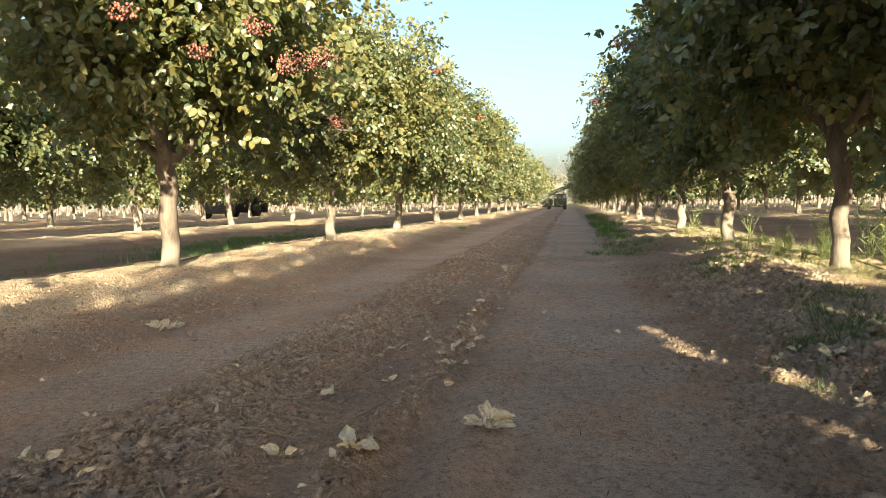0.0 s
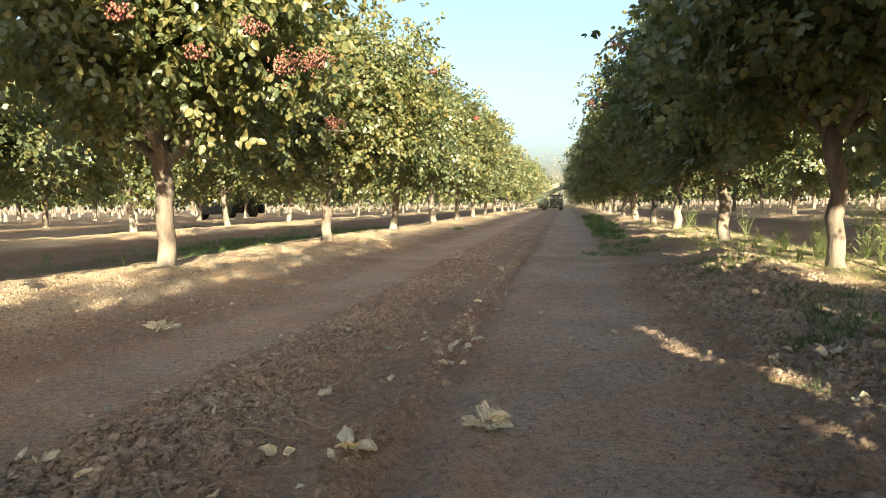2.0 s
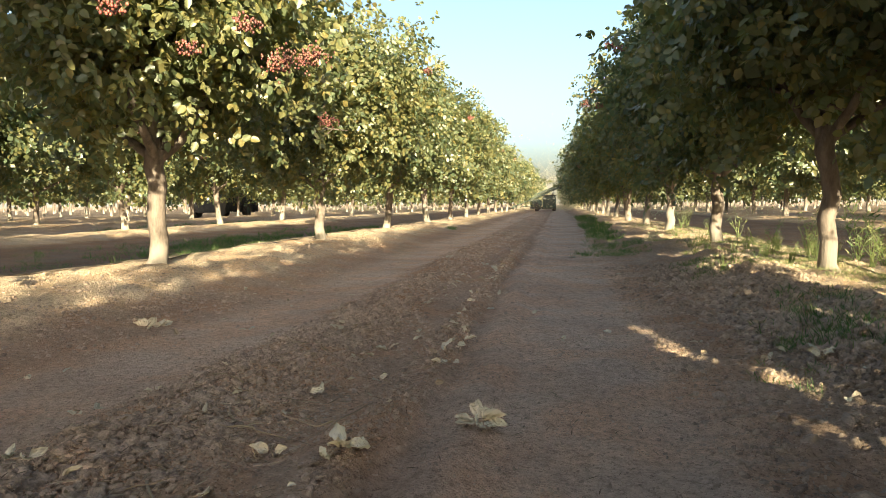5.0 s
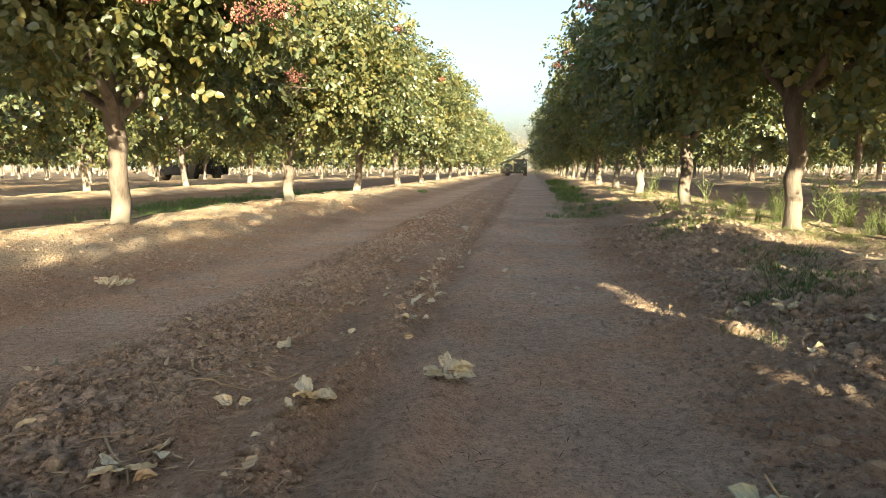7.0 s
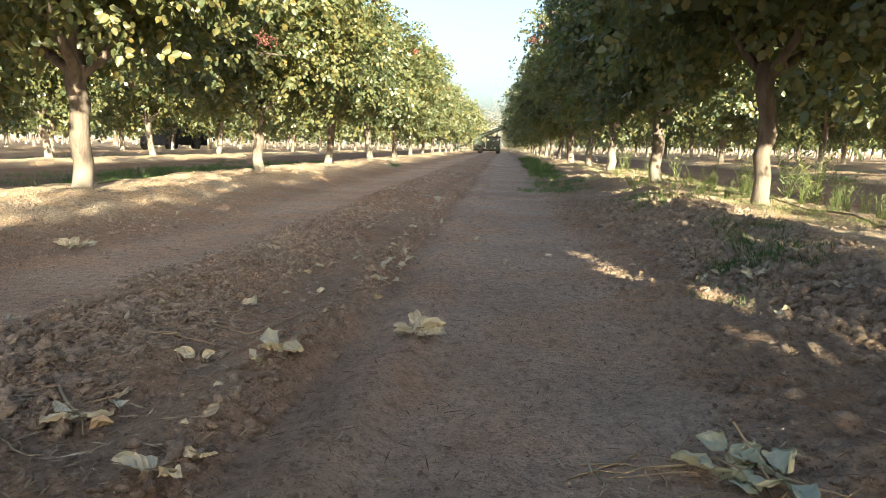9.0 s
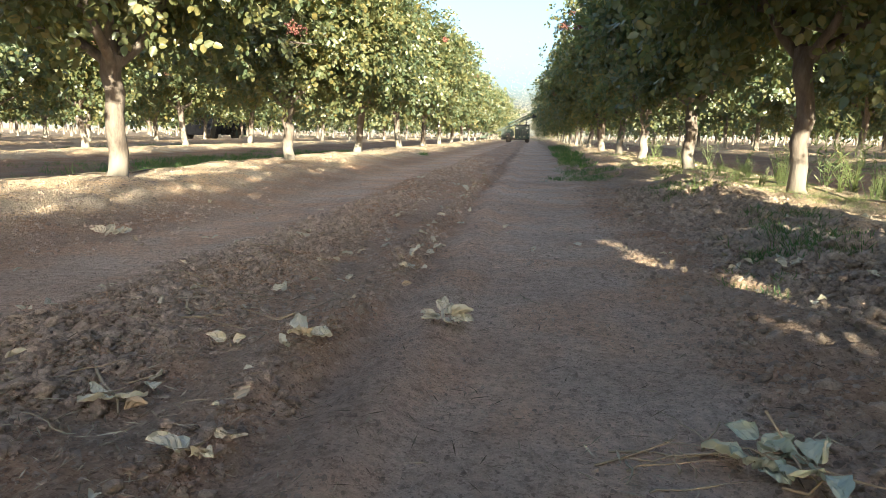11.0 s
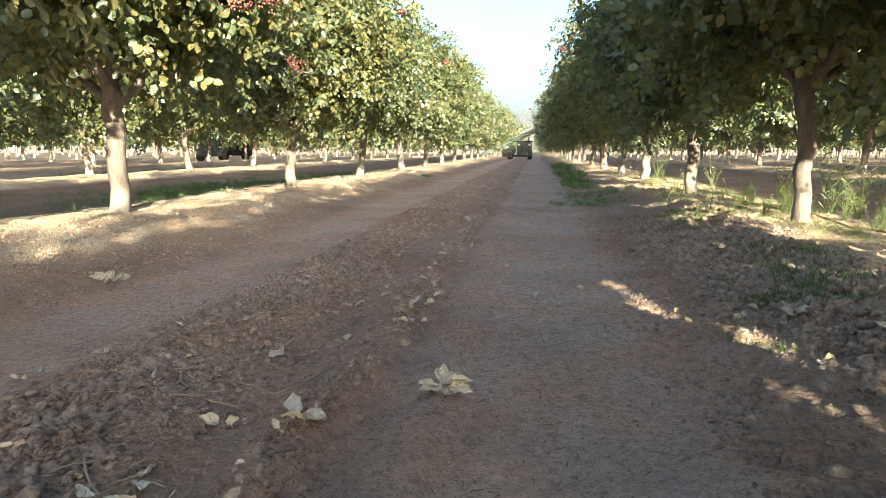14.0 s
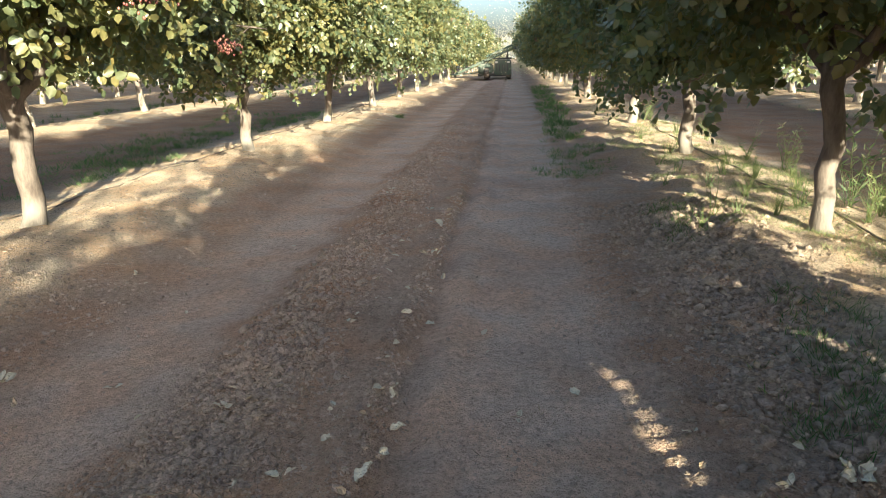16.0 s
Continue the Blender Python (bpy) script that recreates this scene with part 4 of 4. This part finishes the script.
def beam(a, b, w, h):
    """A square bar from a to b."""
    a, b = Vector(a), Vector(b)
    bm = bmesh.new()
    bmesh.ops.create_cube(bm, size=1)
    m = Matrix.Translation((a + b) / 2) @ (b - a).to_track_quat("Y", "Z").to_matrix().to_4x4() @ Matrix.Diagonal((w, (b - a).length, h, 1))
    bmesh.ops.transform(bm, matrix=m, verts=bm.verts)
    bmesh.ops.bevel(bm, geom=list(bm.edges), offset=min(w, h) * 0.15, segments=1, affect="EDGES")
    return bm


def wheel(parent, x, y, r, w):
    """A wheel that stands across x: tyre and rim."""
    bm = bmesh.new()
    prof = ((0.62, -0.5), (0.9, -0.5), (1.0, -0.3), (1.0, 0.3), (0.9, 0.5), (0.62, 0.5))
    rings = []
    for k in range(24):
        a = 2 * math.pi * k / 24
        lug = 1.0 if k % 2 else 0.955
        rings.append([bm.verts.new((p[1] * w, r * p[0] * math.cos(a) * (lug if p[0] == 1.0 else 1), r * p[0] * math.sin(a) * (lug if p[0] == 1.0 else 1))) for p in prof])
    for k in range(24):
        a, b = rings[k], rings[(k + 1) % 24]
        for i in range(len(prof)):
            j = (i + 1) % len(prof)
            bm.faces.new((a[i], a[j], b[j], b[i]))
    wh = new("wheel")
    wh.parent = parent
    wh.location = (x, y, r)
    bm_part("tyre", bm, RUBBER, wh)
    bm = bmesh.new()
    bmesh.ops.create_cone(bm, cap_ends=True, segments=20, radius1=r * 0.62, radius2=r * 0.55, depth=w * 0.7)
    bmesh.ops.rotate(bm, matrix=Matrix.Rotation(radians(90), 3, "Y"), verts=bm.verts)
    bm_part("rim", bm, GREEN, wh)
    return wh


def conveyor_machine():
    """A nut harvester with a slanting conveyor boom, its nose to -y."""
    m = new("nut_harvester")
    bm_part("body", block(-0.55, 0.55, -0.9, 2.2, 0.28, 1.22, 0.06, 0.04), GREEN, m, "dusty green steel body")
    bm_part("engine_cover", block(-1.62, -0.62, -0.5, 1.6, 0.35, 0.98, 0.10, 0.10), GREEN, m, "dusty dark green engine cover")
    bm_part("chassis", block(-1.6, 0.5, -0.7, 2.4, 0.2, 0.36, 0.02), DARK, m, "dark steel chassis")
    bm_part("canopy", block(-0.62, 0.58, -0.6, 1.2, 1.24, 1.34, 0.03), DARK, m, "dark flat canopy")
    for k in range(5):
        bm_part("grille_bar", block(-0.40 + 0.17 * k, -0.34 + 0.17 * k, -0.925, -0.895, 0.5, 0.95, 0.008), DARK, m)
    for x in (-0.4, 0.36):
        bm_part("headlight", block(x - 0.09, x + 0.09, -0.935, -0.88, 1.0, 1.12, 0.02), LAMP, m, "pale glass headlight")
    bm_part("exhaust", beam((0.3, 0.6, 1.2), (0.3, 0.6, 1.62), 0.07, 0.07), DARK, m, "dark exhaust pipe")
    boom = new("conveyor")
    boom.parent = m
    lo, hi = Vector((-3.1, 0.1, 0.34)), Vector((0.78, 0.1, 1.98))
    for y in (-0.28, 0.28):
        bm_part("rail", beam(lo + Vector((0, y, 0)), hi + Vector((0, y, 0)), 0.06, 0.16), GREEN, boom)
    bm_part("belt", beam(lo + Vector((0.05, 0, 0.06)), hi + Vector((-0.05, 0, 0.06)), 0.5, 0.05), DARK, boom, "dark rubber belt")
    up = (hi - lo).normalized()
    for k in range(12):
        p = lo + (hi - lo) * (k + 0.5) / 12
        bm_part("cross_bar", beam(p + Vector((0, -0.26, 0.12)), p + Vector((0, 0.26, 0.12)), 0.03, 0.05), DARK, boom)
    bm_part("hood", beam(lo + (hi - lo) * 0.52 + Vector((0, 0, 0.22)), hi + up * 0.25 + Vector((0, 0, 0.2)), 0.62, 0.14), GREEN, boom, "dusty green upper hood")
    bm_part("spout", block(0.72, 1.02, -0.25, 0.45, 1.84, 2.14, 0.05), DARK, boom, "dark discharge spout")
    for a, b in (((-1.2, 0.1, 0.9), (-0.6, 0.1, 1.4)), ((-0.3, 0.1, 1.2), (-0.1, 0.1, 1.62)), ((0.2, 0.1, 1.25), (0.35, 0.1, 1.8))):
        bm_part("strut", beam(a, b, 0.06, 0.06), DARK, m)
    bm_part("catch_panel", beam((-3.4, 0.4, 0.30), (-1.5, 0.4, 0.42), 1.6, 0.05), GREEN, m, "pale green sloping catch panel")
    wheels = [wheel(m, x, y, r, w) for x, y, r, w in ((-1.05, -0.45, 0.36, 0.30), (0.38, -0.45, 0.36, 0.30), (-1.05, 1.9, 0.42, 0.34), (0.38, 1.9, 0.42, 0.34))]
    tagged(m, "dusty green nut harvester with raised slanting conveyor", "harvester")
    return m, wheels


def catch_frame_machine():
    """A low harvester with a sloping canvas catch frame; it drives along +y."""
    m = new("tree_shaker")
    bm_part("body", block(-0.95, 0.55, -0.2, 3.2, 0.35, 1.35, 0.08, 0.05), DARK, m, "dark steel body")
    bm_part("cab", block(-0.9, 0.3, 0.6, 1.9, 1.36, 2.0, 0.08, 0.12), TEAL, m, "teal painted cab")
    bm_part("canvas_panel", beam((1.1, -1.9, 0.25), (0.55, 0.0, 1.55), 0.06, 0.9), CANVAS, m, "tan sloping canvas panel")
    bm_part("rear_panel", block(-1.0, 0.7, -1.3, -0.3, 0.3, 1.0, 0.05, 0.25), DARK, m, "dark dusty hopper")
    for z in (0.75, 1.05, 1.42):
        bm_part("rail", beam((0.72, -0.2, z), (0.72, 3.4, z), 0.05, 0.05), DARK, m)
    for y in (0.2, 1.5, 2.9):
        bm_part("post", beam((0.72, y, 0.3), (0.72, y, 1.5), 0.05, 0.05), DARK, m)
    bm_part("front_plate", block(-0.8, 0.9, 3.25, 3.45, 0.3, 1.2, 0.03), DARK, m, "dusty dark front plate")
    wheels = [wheel(m, x, y, 0.42, 0.3) for x in (-0.85, 0.6) for y in (-0.9, 2.4)]
    tagged(m, "dark dusty tree shaker with tan canvas panel", "harvester")
    return m, wheels


HARVESTER, HARVESTER_WHEELS = conveyor_machine()
SHAKER, SHAKER_WHEELS = catch_frame_machine()


# ---- dust in the air ----
def dust_cloud(seed, name, label, blobs, fleck=0.035):
    """Dust as countless tiny flecks: blobs of (centre, spread, count)."""
    rng = np.random.RandomState(seed)
    P = np.vstack([np.array(c) + rng.normal(size=(n, 3)) * s for c, s, n in blobs])
    P[:, 2] = np.abs(P[:, 2]) + 0.03
    n = len(P)
    v, t = blades(P, rng.normal(size=(n, 3)), rng.normal(size=(n, 3)), fleck * rng.uniform(0.5, 1.3, n), False)
    tagged(new(name, mesh_tri(name, v, t, DUST)), label, "dust", kind="stuff")


DUST = leaf_material("dust", ((0.0, (0.48, 0.44, 0.38)), (1.0, (0.58, 0.54, 0.48))), 0.5, 1.0)
dust_cloud(31, "dust", "pale dust hanging in the lane behind the harvester", (((0.6, 74, 1.2), (2.6, 11, 1.3), 15000), ((0.5, 105, 2.5), (4.0, 20, 2.4), 18000)), 0.07)
dust_cloud(32, "dust", "pale dust drifting between the tree rows", (((-17, 60, 0.9), (5.0, 7, 0.9), 11000), ((6, 52, 1.0), (3.0, 12, 0.9), 9000)), 0.06)


# ---- distance ----
def far_ridge():
    """A low hazy ridge far beyond the orchard."""
    m, n, l, b = material("far_haze", 1.0, 0.0)
    co = n.new("ShaderNodeTexCoord").outputs["Object"]
    t = noise_tex(n, l, 0.01, 4, 0.6, co)
    l.new(ramp(n, l, t.outputs[0], ((0.3, (0.17, 0.18, 0.17)), (0.7, (0.24, 0.24, 0.22)))).outputs[0], b.inputs["Base Color"])
    xs = np.linspace(-1500, 1500, 240)
    top = 20 + 9 * value_noise(xs, xs * 0, 160, 51) + 4 * value_noise(xs, xs * 0, 50, 52)
    v = [(x, 850, -5) for x in xs] + [(x, 880, h) for x, h in zip(xs, top)] + [(x, 960, -5) for x in xs]
    k = len(xs)
    f = [(i, i + 1, k + i + 1, k + i) for i in range(k - 1)] + [(k + i, k + i + 1, 2 * k + i + 1, 2 * k + i) for i in range(k - 1)]
    tagged(new("backdrop", mesh_from("backdrop", v, f, m, True)), "low pale hazy ridge on the horizon", "hills", kind="structure")


far_ridge()


# ---- what moves ----
def motions():
    z = gz(-1.0, 55) - 0.01
    drive = ((0, 61.0), (3, 59.6), (4.2, 58.8), (7, 56.4), (8.2, 55.4), (10.3, 53.6), (13.5, 50.8), (14.5, 49.6), (16, 47.2))
    walk(HARVESTER, [(t, pose(-1.02, y, z, 0, 0, 0)) for t, y in drive])
    roll = [(t, math.degrees((61.0 - y) / 0.4)) for t, y in drive]
    turns = []
    for (t0, a0), (t1, a1) in zip(roll, roll[1:]):
        n = max(1, math.ceil((a1 - a0) / 80))
        turns += [(t0 + (t1 - t0) * k / n, a0 + (a1 - a0) * k / n) for k in range(n)]
    turns.append(roll[-1])
    for w in HARVESTER_WHEELS:
        x, y, r = w.location
        walk(w, [(t, pose(x, y, r, a * 0.4 / r * 0.9, 0, 0)) for t, a in turns])
    z = gz(-20.0, 40) - 0.01
    drive = ((0, 37.2), (4.2, 37.4), (7.2, 37.9), (8.2, 38.6), (10.3, 40.2), (12, 40.6), (14, 41.4), (16, 42.2))
    walk(SHAKER, [(t, pose(-20.0, y, z, 0, 0, 0)) for t, y in drive])
    for w in SHAKER_WHEELS:
        x, y, r = w.location
        rows = []
        for (t0, y0), (t1, y1) in zip(drive, drive[1:]):
            n = max(1, math.ceil(math.degrees((y1 - y0) / r) / 80))
            rows += [(t0 + (t1 - t0) * k / n, pose(x, y, r, -math.degrees((y0 + (y1 - y0) * k / n - 37.2) / r), 0, 0)) for k in range(n)]
        rows.append((16, pose(x, y, r, -math.degrees((42.2 - 37.2) / r), 0, 0)))
        walk(w, rows)


motions()
